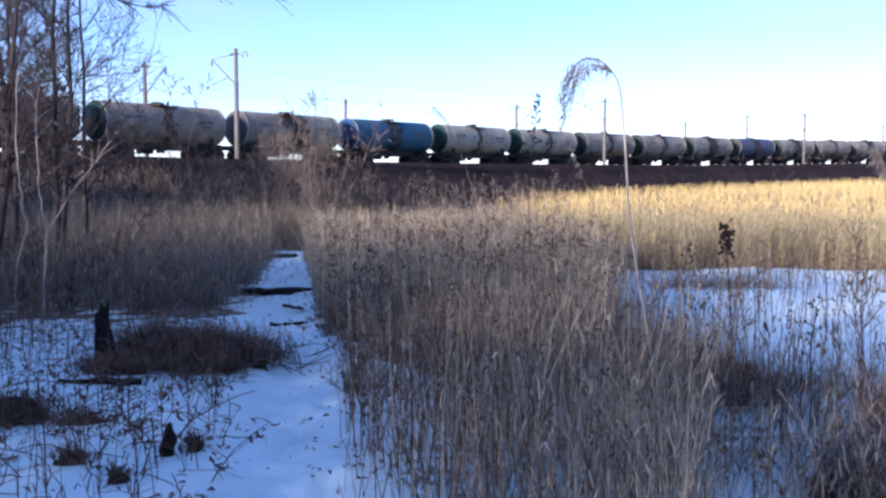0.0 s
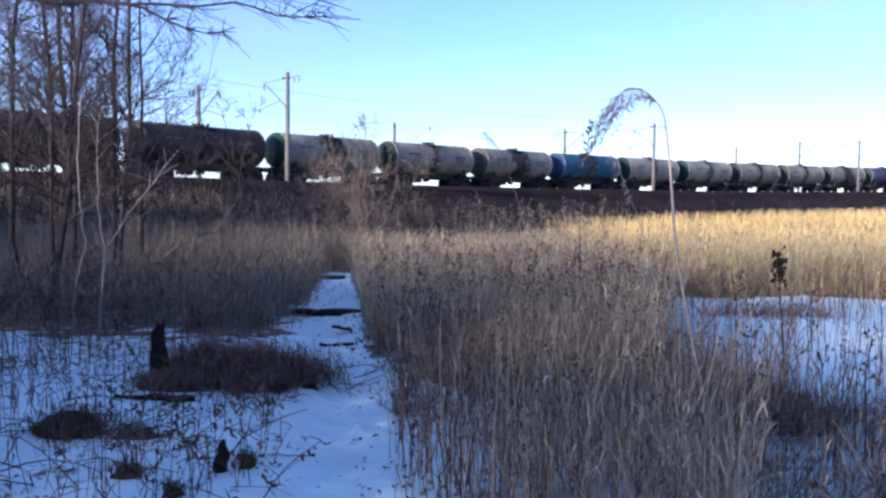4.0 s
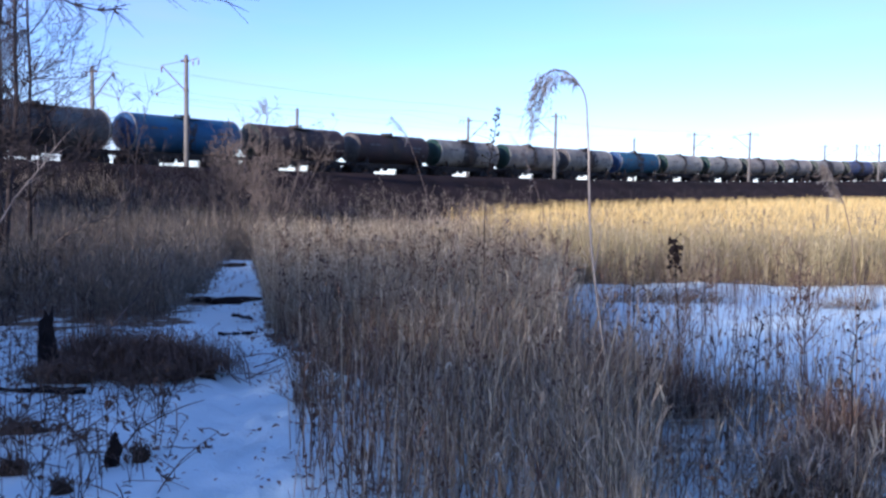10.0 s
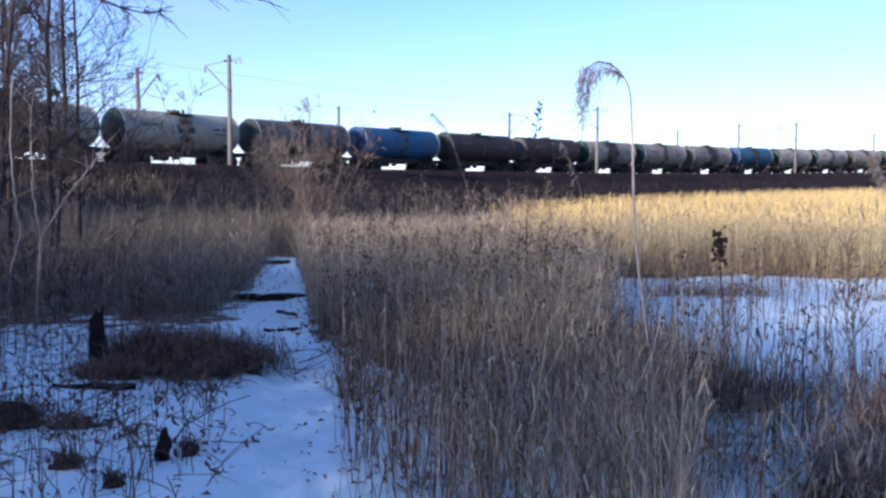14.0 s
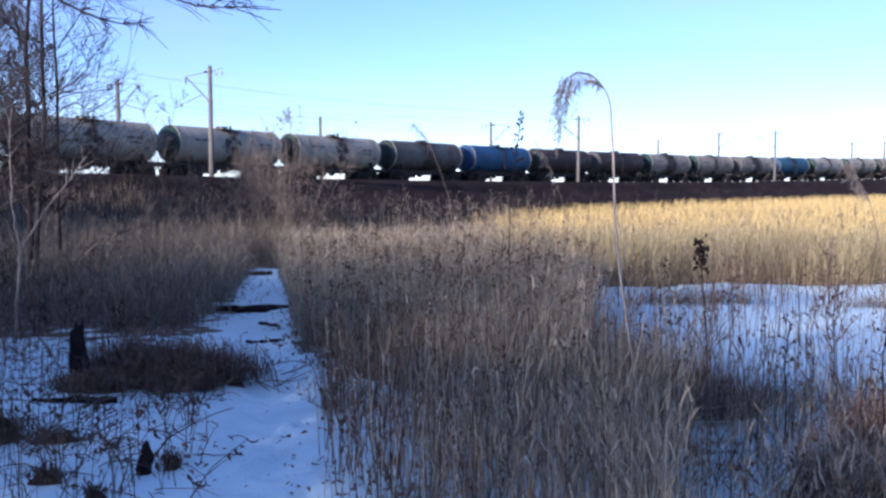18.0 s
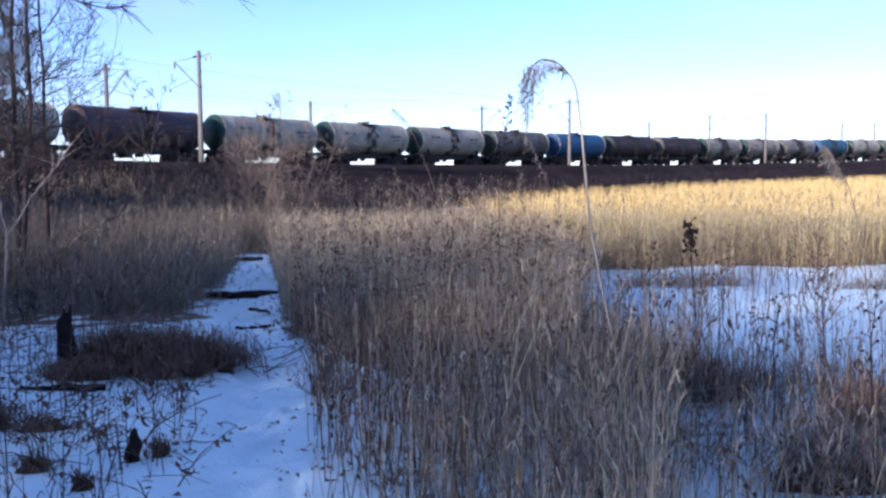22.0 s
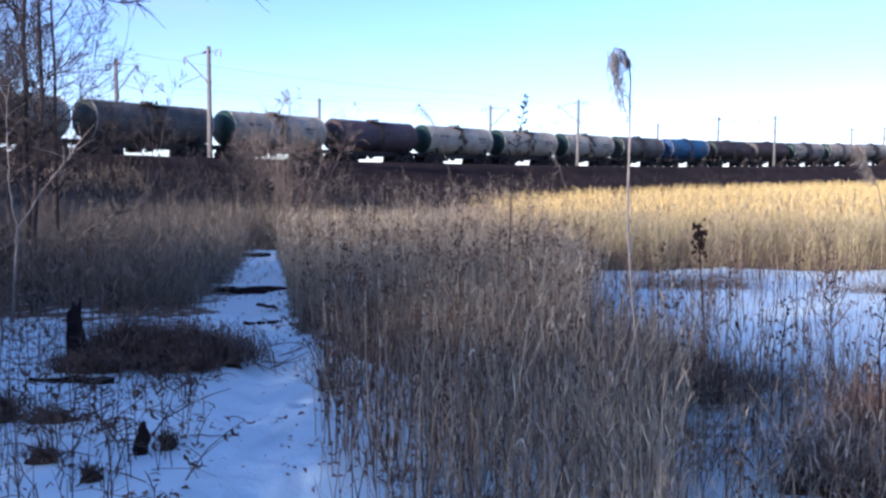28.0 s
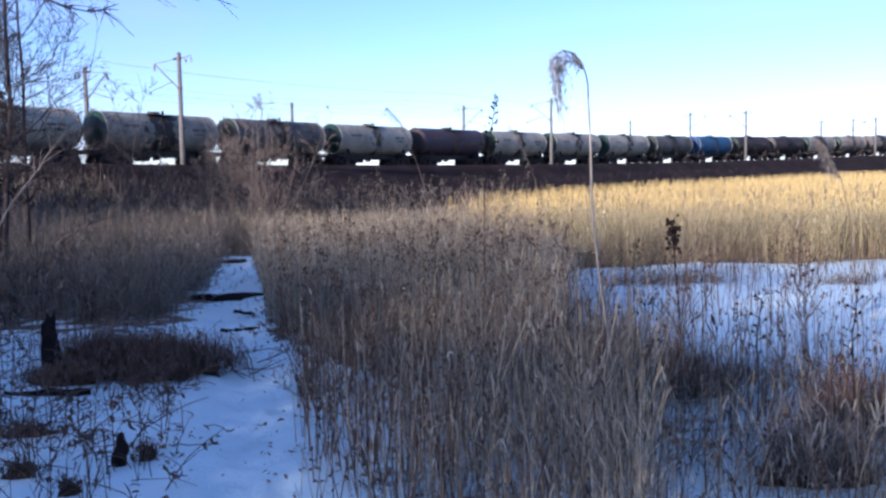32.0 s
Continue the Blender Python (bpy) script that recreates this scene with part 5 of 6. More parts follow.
# ---- things on the snow ----
def heap(name, x, y, w, d, h, n, seed, label, category, mat, length=0.35):
    """A low heap of matted stems."""
    g = np.random.default_rng(seed)
    ang, rr = g.uniform(0, 6.283, n), np.sqrt(g.uniform(0, 1, n))
    px, py = x + rr * np.cos(ang) * w / 2, y + rr * np.sin(ang) * d / 2
    rag = 0.55 + 0.45 * np.sin(px * 6.3 + 1.5 * np.sin(py * 5.1) + seed) * np.sin(py * 4.7 + seed)
    pz = ground_z(px, py) + hump(px, py) + h * (1 - rr**2) * g.uniform(0.0, 1.0, n) * rag - 0.01
    px, py = px + g.normal(0, w * 0.06, n), py + g.normal(0, d * 0.06, n)
    lines = np.stack([px, py, pz], 1)
    V, F = stalks(lines, g.uniform(0.4, 1.2, n) * length, g.uniform(0.002, 0.005, n), 1.0, 3, 0.8, 2, 0, leaf_len=length * 0.6, leaf_w=0.004)
    return tagged(big_mesh(name, V, F, mat), label, category)


def clod(w, d, h, seed, mat, parent):
    """A solid uneven lump sitting in the snow."""
    bm = bmesh.new()
    bmesh.ops.create_icosphere(bm, subdivisions=4, radius=1.0)
    for v in bm.verts:
        q = 1 + 0.3 * noise.noise(v.co * 1.6 + Vector((seed, 0, 0))) + 0.16 * noise.noise(v.co * 5 + Vector((0, seed, 0)))
        v.co = Vector((v.co.x * q * w / 2, v.co.y * q * d / 2, v.co.z * q * h))
    return part("core", bm, mat, parent)


def mound(x, y, w, d, h, n, seed, label, length, sticks=0, mat=None, name="grass_mound", category="grass mound"):
    """A lump of soil under a matted coat of dead stems, with loose sticks on it."""
    z = float(ground_z(x, y) + hump(x, y))
    t = thing(name, pose(x, y, z), label, category, "mounds in the snow")
    clod(w * 0.68, d * 0.62, h * 0.72, seed, DIRT, t)
    g = np.random.default_rng(seed)
    ang, rr = g.uniform(0, 6.283, n), np.sqrt(g.uniform(0, 1, n))
    rag = 0.75 + 0.25 * np.sin(ang * 3 + seed) * np.sin(ang * 7)
    px, py = rr * rag * np.cos(ang) * w / 2, rr * rag * np.sin(ang) * d / 2
    pz = h * (1 - rr**2) * g.uniform(0.2, 0.85, n)
    V, F = stalks(np.stack([px, py, pz], 1), g.uniform(0.4, 1.2, n) * length, g.uniform(0.0012, 0.003, n), 0.9, 3, 0.9, 3, 0, leaf_len=length * 0.8, leaf_w=0.0028)
    big_mesh("dead_grass", V, F, mat or GRASS_DARK).parent = t
    for k in range(sticks):
        u, L = g.uniform(0.15, 0.6), g.uniform(0.18, 0.42)
        o = np.array([u * w, g.uniform(-0.4, 0.4) * d, g.uniform(0.0, 0.5) * h])
        e = np.array([g.uniform(-0.3, 1.0), g.normal(0, 0.4), g.uniform(-0.1, 0.7)])
        e *= L / np.linalg.norm(e)
        stalk_part("stick", np.array([o, o + e * 0.5 + g.normal(0, 0.012, 3), o + e]), 0.005, 0.002, WEED, t, 4)
    return t


mound(-2.03, 7.85, 1.6, 0.95, 0.24, 3600, 1, "matted mound of dark dead grass with sticks in the snow", 0.21, 34)
mound(-2.45, 7.95, 1.0, 0.6, 0.27, 1100, 14, "shaggy dark tussock of dead grass behind a stump", 0.22, 6)
mound(-2.62, 7.45, 0.75, 0.4, 0.10, 600, 12, "low dark tangle of dead grass round a stump", 0.13)
mound(-1.41, 5.27, 0.15, 0.15, 0.09, 90, 3, "clump of brown dead leaves by a burnt stump", 0.07, 0, DEAD_LEAF)
mound(-1.66, 4.74, 0.15, 0.13, 0.07, 70, 4, "small heap of brown dead leaves in the snow", 0.07, 0, DEAD_LEAF)
mound(-2.05, 5.12, 0.24, 0.13, 0.08, 90, 5, "small heap of brown dead leaves in the snow", 0.08, 3, DEAD_LEAF)
mound(-2.80, 6.05, 0.75, 0.5, 0.19, 420, 6, "dark hump of soil and dead leaves in the snow", 0.09, 6, DEAD_LEAF)
mound(-2.30, 5.95, 0.5, 0.16, 0.05, 120, 8, "flat strip of dark dead leaves in the snow", 0.09, 3, DEAD_LEAF)
heap("grass_mound", -0.62, 6.75, 0.2, 0.2, 0.05, 70, 7, "tuft of brown dead grass beside the path", "grass mound", GRASS_GREY, 0.28)
heap("grass_mound", 3.9, 13.2, 1.9, 0.7, 0.10, 420, 8, "flat tuft of brown grass on the open snow", "grass mound", GRASS_GREY, 0.25)
heap("grass_mound", 6.3, 12.8, 0.9, 0.4, 0.10, 150, 9, "flat tuft of brown grass on the open snow", "grass mound", GRASS_GREY, 0.2)


for x, y, w, d, h, n, seed, label, mat, length in (
        (2.1, 4.6, 0.9, 0.5, 0.18, 420, 61, "tangle of dark red-brown dead stems", GRASS_MAUVE, 0.32), (1.75, 6.7, 1.0, 0.5, 0.13, 620, 62, "matted brown tuft at the edge of the snow", GRASS_DARK, 0.26),
        (2.0, 6.4, 0.8, 0.4, 0.11, 460, 63, "matted brown tuft at the edge of the snow", GRASS_DARK, 0.24), (1.35, 7.3, 0.7, 0.5, 0.13, 400, 64, "matted brown tuft at the edge of the reeds", GRASS_DARK, 0.3),
        (2.75, 5.5, 0.7, 0.4, 0.14, 380, 65, "tangle of dark red-brown dead stems", GRASS_DARK, 0.3)):
    mound(x, y, w, d, h, n, seed, label, length, 5, mat, "grass_tangle", "grass")


def curled_leaf(L, w, curl, seed):
    """Vertices and faces of one dead leaf, rolled along its length and cupped across."""
    g = np.random.default_rng(seed)
    V, F = [], []
    ang, p = g.uniform(-0.4, 0.4), np.zeros(3)
    for i in range(6):
        s = i / 5
        half = w * (math.sin(math.pi * (0.08 + 0.86 * s)) ** 0.8)
        side = np.array([0, half, half * 0.6 * (1 + 0.5 * g.normal())])
        V += [p + side, p, p + side * np.array([1, -1, 1])]
        ang += curl / 5 * g.uniform(0.6, 1.4)
        p = p + np.array([math.cos(ang), 0, -math.sin(ang)]) * L / 5
    for i in range(5):
        for j in (0, 1):
            F.append((3 * i + j, 3 * i + j + 1, 3 * i + j + 4, 3 * i + j + 3))
    return np.array(V), F


LEAF_MESHES = []
for k in range(8):
    me = bpy.data.meshes.new("leaf")
    lv, lf = curled_leaf(0.075 + 0.008 * k, 0.016 + 0.0025 * (k % 4), 1.2 + 0.35 * k, k)
    me.from_pydata(lv.tolist(), [], lf)
    me.materials.append(DEAD_LEAF)
    LEAF_MESHES.append(me)


def dead_herb(x, y, h, seed, twigs=5, leaves=8):
    """A withered plant: a bent stem, side twigs and curled leaves hanging from them."""
    g = np.random.default_rng(seed)
    t = thing("dead_herb", pose(x, y, float(ground_z(x, y) + hump(x, y)) - 0.02, 0, 0, g.uniform(0, 360)), "withered dark herb with curled leaves standing in the snow", "dead plant", "withered herbs")
    lean = g.normal(0, 0.35, 2)
    s = np.linspace(0, 1, 6)
    stem = np.stack([lean[0] * s**1.5 * h, lean[1] * s**1.5 * h, s * h * 0.9], 1) + g.normal(0, 0.008, (6, 3))
    stem[0] = 0
    stalk_part("stem", stem, 0.0045, 0.002, WEED, t, 5)
    ends = [stem[-1], stem[-2]]
    for _ in range(twigs):
        o = stem[g.integers(1, 6)]
        d = np.array([*g.normal(0, 1, 2), g.uniform(-0.1, 0.8)])
        d *= h * g.uniform(0.25, 0.6) / np.linalg.norm(d)
        q = np.array([o, o + d * 0.5 + (0, 0, 0.015), o + d])
        stalk_part("twig", q, 0.003, 0.0015, WEED, t, 4)
        ends += [q[1], q[2]]
    for _ in range(leaves):
        e = ends[g.integers(0, len(ends))]
        ob = new("leaf", LEAF_MESHES[g.integers(0, 8)])
        ob.parent = t
        ob.matrix_basis = pose(*e, g.uniform(-40, 40), g.uniform(10, 100), g.uniform(0, 360)) @ Matrix.Scale(g.uniform(0.35, 0.8), 4)
    return t


def herbs():
    g = np.random.default_rng(91)
    n = 0
    while n < 30:
        x, y = g.uniform(-2.9, -1.1), g.uniform(4.7, 7.1)
        if lerp(y, PATH_L) - 0.06 < x or abs(x) > 0.48 * y:
            continue
        dead_herb(float(x), float(y), g.uniform(0.14, 0.42), 200 + n, int(g.integers(3, 7)), int(g.integers(5, 11)))
        n += 1
    for k in range(15):
        y = g.uniform(4.9, 9.3)
        dead_herb(float(lerp(y, PATH_R) + g.uniform(0.0, 0.45)), float(y), g.uniform(0.12, 0.3), 260 + k, int(g.integers(2, 6)), int(g.integers(5, 12)))


herbs()


def fallen_leaves():
    """Curled dead leaves lying on the snow."""
    g = np.random.default_rng(77)
    x, y = g.uniform(-5.5, 1.2, 14000), g.uniform(3.4, 12, 14000)
    c = np.sin(x * 2.7 + 1.9 * np.sin(y * 1.3)) * np.sin(y * 2.2 + np.sin(x * 1.7)) > 0.25
    mid = (lerp(y, PATH_R) + lerp(y, PATH_L)) / 2
    keep = (dense(x, y) < 0.5) & fov(x, y) & ((np.abs(x - mid) > 0.3) | (g.uniform(0, 1, 14000) < np.where(x > mid + 0.1, 0.5, 0.2))) & (c | (g.uniform(0, 1, 14000) < 0.12))
    x, y = x[keep][:3600], y[keep][:3600]
    n = len(x)
    z = ground_z(x, y) + hump(x, y) + g.uniform(0.004, 0.03, n)
    az, s = g.uniform(0, 6.283, n), g.uniform(0.007, 0.028, n)
    u = np.stack([np.cos(az), np.sin(az), g.normal(0, 0.35, n)], 1) * s[:, None]
    w = np.stack([-np.sin(az), np.cos(az), g.normal(0, 0.35, n)], 1) * s[:, None] * 0.5
    o = np.stack([x, y, z], 1)
    lift = np.stack([0 * x, 0 * x, s * g.uniform(0.1, 0.6, n)], 1)
    V = np.stack([o - u, o - w + lift, o + u, o + w + lift], 1).reshape(-1, 3)
    k = np.arange(n)[:, None] * 4
    F = np.concatenate([np.concatenate([k, k + 1, k + 2, k + 2], 1), np.concatenate([k, k + 2, k + 3, k + 3], 1)])
    stuff("fallen_leaves", V, F, GRASS_DARK, "curled brown dead leaves scattered on the snow", "leaves")


fallen_leaves()


def twig_litter():
    g = np.random.default_rng(78)
    lines = []
    while len(lines) < 380:
        x, y = g.uniform(-5, -0.9), g.uniform(3.8, 10)
        if x > lerp(y, PATH_L) + 0.05 or abs(x) > 0.54 * y + 0.5:
            continue
        L, az, el = g.uniform(0.08, 0.6), g.uniform(0, 6.283), abs(g.normal(0, 0.3))
        s = np.linspace(0, 1, 5)[:, None]
        p = np.array([x, y, 0.0]) + s * L * np.array([math.cos(az) * math.cos(el), math.sin(az) * math.cos(el), math.sin(el)]) + np.array([0, 0, 0.12]) * L * np.sin(s * 3.14)
        lines.append((p + g.normal(0, 0.008, (5, 3)), g.uniform(0.002, 0.006) * (1 - 0.6 * s[:, 0])))
    V, F = tubes(lines, 4)
    me = raw("twig_litter", V, F, WEED)
    tagged(me, "dark broken twigs lying on the snow", "twigs", kind="stuff")


twig_litter()


def stump(x, y, h, r, lean, seed, label, flare=0.7):
    """A splintered stump: a flaring ragged foot and a torn top of unequal spikes."""
    g = np.random.default_rng(seed)
    bm = bmesh.new()
    n, rows = 14, 9
    top = [max(0.55, 0.85 + 0.15 * math.sin(k * 0.45 + seed * 2) + g.normal(0, 0.09)) for k in range(n)]
    prev = None
    for i in range(rows):
        t = i / (rows - 1)
        ring = []
        for k in range(n):
            a = 2 * math.pi * k / n
            q = r * (0.85 + flare * (1 - t) ** 2.2) * (1 + 0.22 * math.sin(3 * a + seed + 2 * t) + 0.12 * math.sin(7 * a + 5 * t) + g.normal(0, 0.08))
            z = t * h * top[k]
            ring.append(bm.verts.new((lean * z + 0.012 * math.sin(t * 7 + seed) + q * math.cos(a), q * math.sin(a), z)))
        if prev:
            for k in range(n):
                bm.faces.new((prev[k], prev[(k + 1) % n], ring[(k + 1) % n], ring[k]))
        prev = ring
    core = bm.verts.new((lean * h * 0.5, 0, h * 0.5))
    for k in range(n):
        bm.faces.new((prev[k], prev[(k + 1) % n], core))
    ob = part("tree_stump", bm, ROTTEN)
    ob.matrix_basis = pose(x, y, float(ground_z(x, y)) - 0.04)
    return tagged(ob, label, "stump", "stumps")


stump(-2.70, 7.55, 0.60, 0.068, -0.08, 1, "broken blackened tree stump beside the grass mound", 0.28)
stump(-1.54, 5.2, 0.24, 0.038, 0.1, 2, "short burnt stump sticking out of the snow", 0.05)


def log(x, y, length, r, heading, seed, label):
    g = np.random.default_rng(seed)
    s = np.linspace(-0.5, 0.5, 9)
    pts = np.stack([s * length, g.normal(0, r * 0.5, 9), r * 0.4 + g.normal(0, r * 0.15, 9)], 1)
    V, F = tubes([(pts, r * (1 - 0.3 * np.abs(s)) * g.uniform(0.8, 1.15, 9))], 8)
    ob = raw("fallen_log", V, F, ROTTEN, smooth=True)
    ob.matrix_basis = pose(x, y, float(ground_z(x, y)), 0, 0, heading)
    return tagged(ob, label, "log", "logs on the path")


log(-2.2, 12.5, 0.95, 0.055, 3, 1, "dark rotten log lying across the path")
log(-4.0, 23.5, 0.75, 0.06, 8, 2, "dark rotten log lying across the path")
log(-2.58, 7.05, 0.6, 0.032, 6, 5, "rotten brown log half sunk in the snow")
log(-1.6, 9.8, 0.4, 0.022, 28, 3, "thin dark stick on the trodden snow")
log(-1.75, 11.0, 0.35, 0.02, -40, 4, "thin dark stick on the trodden snow")


def fallen_stalk(x, y, z, length, heading, seed):
    t = thing("fallen_stalk", pose(x, y, z, 0, -2, heading), "pale broken reed stalk lying over the grass", "reed", "broken stalks")
    s = np.linspace(0, 1, 9)
    stalk_part("stem", np.stack([s * length, 0.03 * np.sin(4 * s + seed), 0.04 * np.sin(3.1 * s)], 1), 0.005, 0.002, REED, t, 5)
    for k in (0.3, 0.55, 0.8):
        o = np.array([k * length, 0, 0.03])
        stalk_part("leaf", np.array([o, o + (0.07, 0.03, 0.04), o + (0.16, 0.05, 0.0)]), 0.004, 0.001, REED, t, 4)


fallen_stalk(1.72, 6.15, 0.10, 1.35, 3, 1)
fallen_stalk(1.05, 5.9, 0.16, 0.5, -35, 2)
fallen_stalk(0.3, 6.3, 0.22, 0.45, 30, 3)
fallen_stalk(1.5, 4.7, 0.18, 0.4, -20, 4)


# ---- tall single plants ----
def plume(parent, pts, n, length, seed, mat, down=0.9, name="plume"):
    """A drooping tuft: fine threads that hang from a curved line."""
    g = np.random.default_rng(seed)
    pts = np.array(pts)
    lines = []
    for _ in range(n):
        u = g.uniform(0, 1) * (len(pts) - 1)
        i = min(int(u), len(pts) - 2)
        o = pts[i] + (pts[i + 1] - pts[i]) * (u - i)
        d = np.array([g.normal(-0.25, 0.35), g.normal(0, 0.3), -down * g.uniform(0.3, 1.2)])
        L = length * g.uniform(0.3, 1.0)
        q = np.linspace(0, 1, 4)[:, None]
        lines.append((o + d * L * q + np.array([0, 0, 0.25]) * L * (q - q * q) + g.normal(0, 0.006, (4, 3)), np.array([0.0012, 0.0018, 0.0018, 0.0008])))
    V, F = tubes(lines, 3)
    return raw(name, V, F, mat, parent)


TAIL_AT = (-0.255, 0, 0.16)   # where the plume hangs from the reed's head


def bent_reed():
    """The reed's stem stands in the ground; its nodding head is a part of its own, so that both can sway."""
    t = thing("bent_reed", pose(1.21, 4.9, -0.02), "tall bent reed with a drooping feathery plume", "reed", "tall reeds")
    stem = np.array([(0, 0, 0), (-0.05, 0, 0.29), (-0.10, 0, 0.58), (-0.155, 0, 0.85), (-0.20, 0, 1.09), (-0.235, 0, 1.3), (-0.254, 0, 1.48), (-0.274, 0, 1.77), (-0.295, 0, 1.97)])
    stalk_part("stem", stem, 0.0085, 0.0055, STALK, t)
    for z, k in ((0.75, 3), (1.15, 4)):
        leaf = np.array([(np.interp(z, stem[:, 2], stem[:, 0]), 0, z)]) + np.linspace(0, 1, 6)[:, None] * np.array([(0.05 * (k - 3.4), 0.02, 0.22)])
        stalk_part("leaf", leaf, 0.006, 0.001, PLUME, t, 4)
    # the head bends over in an arc of strands; its tail hangs from the end of the arc and is a part of its own
    neck = np.array([(0, 0, 0), (-0.004, 0, 0.05), (-0.016, 0, 0.10), (-0.036, 0, 0.14)])
    over = np.array([(0, 0, 0), (-0.038, 0, 0.05), (-0.09, 0, 0.088), (-0.15, 0, 0.092), (-0.205, 0, 0.06), (-0.24, 0, 0.0)])
    g = np.random.default_rng(3)

    def threads(p, n, size):
        """Short curled filaments along a strand."""
        out = []
        for _ in range(n):
            i = g.integers(1, len(p))
            q = np.array([g.normal(-0.1, 0.6), g.normal(0, 0.5), g.normal(-0.5, 0.5)]) * g.uniform(0.3, 1.0) * size
            u = np.linspace(0, 1, 4)[:, None]
            out.append((p[i] + q * u + np.array([0, 0, -0.012]) * u * u, np.array([0.0008, 0.0012, 0.0013, 0.0007])))
        return out

    lines = [(neck, np.linspace(0.006, 0.005, 4))]
    for k in range(15):
        p = neck[-1] + over * g.uniform(0.55, 1.08) * np.array([1, 1, g.uniform(0.6, 1.1)]) + np.array([0, 1, 0]) * g.normal(0, 0.12) * np.linspace(0, 0.25, 6)[:, None] + g.normal(0, 0.004, (6, 3))
        p[0] = neck[-1]
        lines.append((p, np.linspace(0.0022, 0.0012, 6)))
        lines += threads(p, 13, 0.04)
    V, F = tubes(lines, 3)
    head = raw("nodding_head", V, F, PLUME, t)
    head.matrix_basis = pose(-0.295, 0, 1.97)
    lines = []
    for k in range(24):
        L, out, s = g.uniform(0.13, 0.35), g.normal(0.12, 0.13), np.linspace(0, 1, 7)[:, None]
        o = np.array([g.uniform(-0.02, 0.06), g.normal(0, 0.015), g.uniform(-0.01, 0.05)])
        p = o + L * (np.array([-out, g.normal(0, 0.1), -1.0]) * s + np.array([0.12, 0, 0]) * s**2) + g.normal(0, 0.004, (7, 3))
        lines.append((p, 0.0017 * (1 - 0.5 * s[:, 0])))
        lines += threads(p, int(5 + 40 * L), 0.034)
    V, F = tubes(lines, 3)
    tuft = raw("plume", V, F, PLUME, head)
    tuft.matrix_basis = pose(*TAIL_AT)
    return t, head, tuft


def far_reed(x, y, pts, label, seed, r=0.004):
    """A tall reed with a one-sided plume near its tip; pts are rows of (x, z)."""
    t = thing("tall_reed", pose(x, y, -0.02), label, "reed", "tall reeds")
    p = np.array([(px, 0, pz) for px, pz in pts])
    stalk_part("stem", p, r, r * 0.4, TWIG_TAN, t)
    plume(t, p[-3:], 60, 0.12, seed, PLUME, 0.6)
    return t


def pod_weed(x, y, pts, pods, label, mat, size=0.014, seed=0):
    """A dead weed with side twigs and round seed heads."""
    g = np.random.default_rng(seed)
    t = thing("seed_weed", pose(x, y, -0.02), label, "weed", "tall weeds")
    p = np.array([(px, 0, pz) for px, pz in pts])
    stalk_part("stem", p, 0.0055, 0.0025, mat, t)
    for u, dx, dz in pods:
        k = u * (len(p) - 1)
        i = min(int(k), len(p) - 2)
        o = p[i] + (p[i + 1] - p[i]) * (k - i)
        tip = o + np.array([dx, g.normal(0, 0.02), dz])
        tw = stalk_part("twig", np.array([o, (o + tip) / 2 + (0, 0, 0.005), tip]), 0.0035, 0.0025, mat, t, 4)
        bm = bmesh.new()
        bmesh.ops.create_icosphere(bm, subdivisions=2, radius=size * g.uniform(0.8, 1.2))
        for v in bm.verts:
            v.co *= 1 + 0.35 * noise.noise(v.co * 90 + Vector((tip[0] * 40, u * 9, seed)))
            v.co.z *= 1.25
        bmesh.ops.translate(bm, verts=bm.verts, vec=Vector(tip))
        part("seed_head", bm, mat, tw)
    return t


BENT, NOD, TUFT = bent_reed()
REED_A = far_reed(0.37, 8.8, ((0, -0.02), (-0.01, 0.6), (-0.03, 1.0), (-0.07, 1.36), (-0.16, 1.65), (-0.29, 2.0), (-0.36, 2.11), (-0.46, 2.21)), "tall leaning reed with a thin feathery tip", 1)
REED_C = far_reed(1.65, 8.8, ((0, -0.02), (-0.04, 0.4), (-0.11, 0.78), (-0.23, 1.2), (-0.38, 1.61), (-0.49, 1.88), (-0.60, 2.05)), "pale leaning bare reed stalk", 2)
REED_E = far_reed(2.72, 5.4, ((0, 0), (-0.01, 0.6), (-0.05, 1.05), (-0.09, 1.32), (-0.15, 1.53), (-0.23, 1.66), (-0.27, 1.74)), "dry reed with a pale fluffy plume", 3)
plume(REED_E, [(-0.19, 0, 1.58), (-0.24, 0, 1.68), (-0.29, 0, 1.75)], 260, 0.06, 9, FLUFF, 0.9)
WEED_B = pod_weed(0.81, 8.8, ((0, 0), (-0.01, 0.8), (-0.03, 1.47), (0.0, 1.8), (0.03, 2.07), (0.047, 2.32)),
                  [(0.52 + 0.48 * (k / 30), (0.055 - 0.03 * k / 30) * math.sin(k * k * 1.7) * (1.6 if k < 9 else 1.0), 0.05 * math.cos(k * k * 0.7) ** 2) for k in range(31)],
                  "dead weed with small dark seed pods", ROTTEN, 0.010, 1)
WEED_D = pod_weed(2.08, 6.7, ((0, 0), (-0.02, 0.4), (-0.05, 0.8), (-0.07, 1.0), (-0.08, 1.15), (-0.08, 1.24)),
                  [(0.6 + 0.4 * (k / 44), 0.05 * math.sin(k * k * 1.7) * (0.5 + 0.5 * math.cos(k * 0.9) ** 2), 0.04 * math.cos(k * k * 0.7)) for k in range(45)], "dark dead weed with a clump of brown seed heads", ROTTEN, 0.0115, 2)
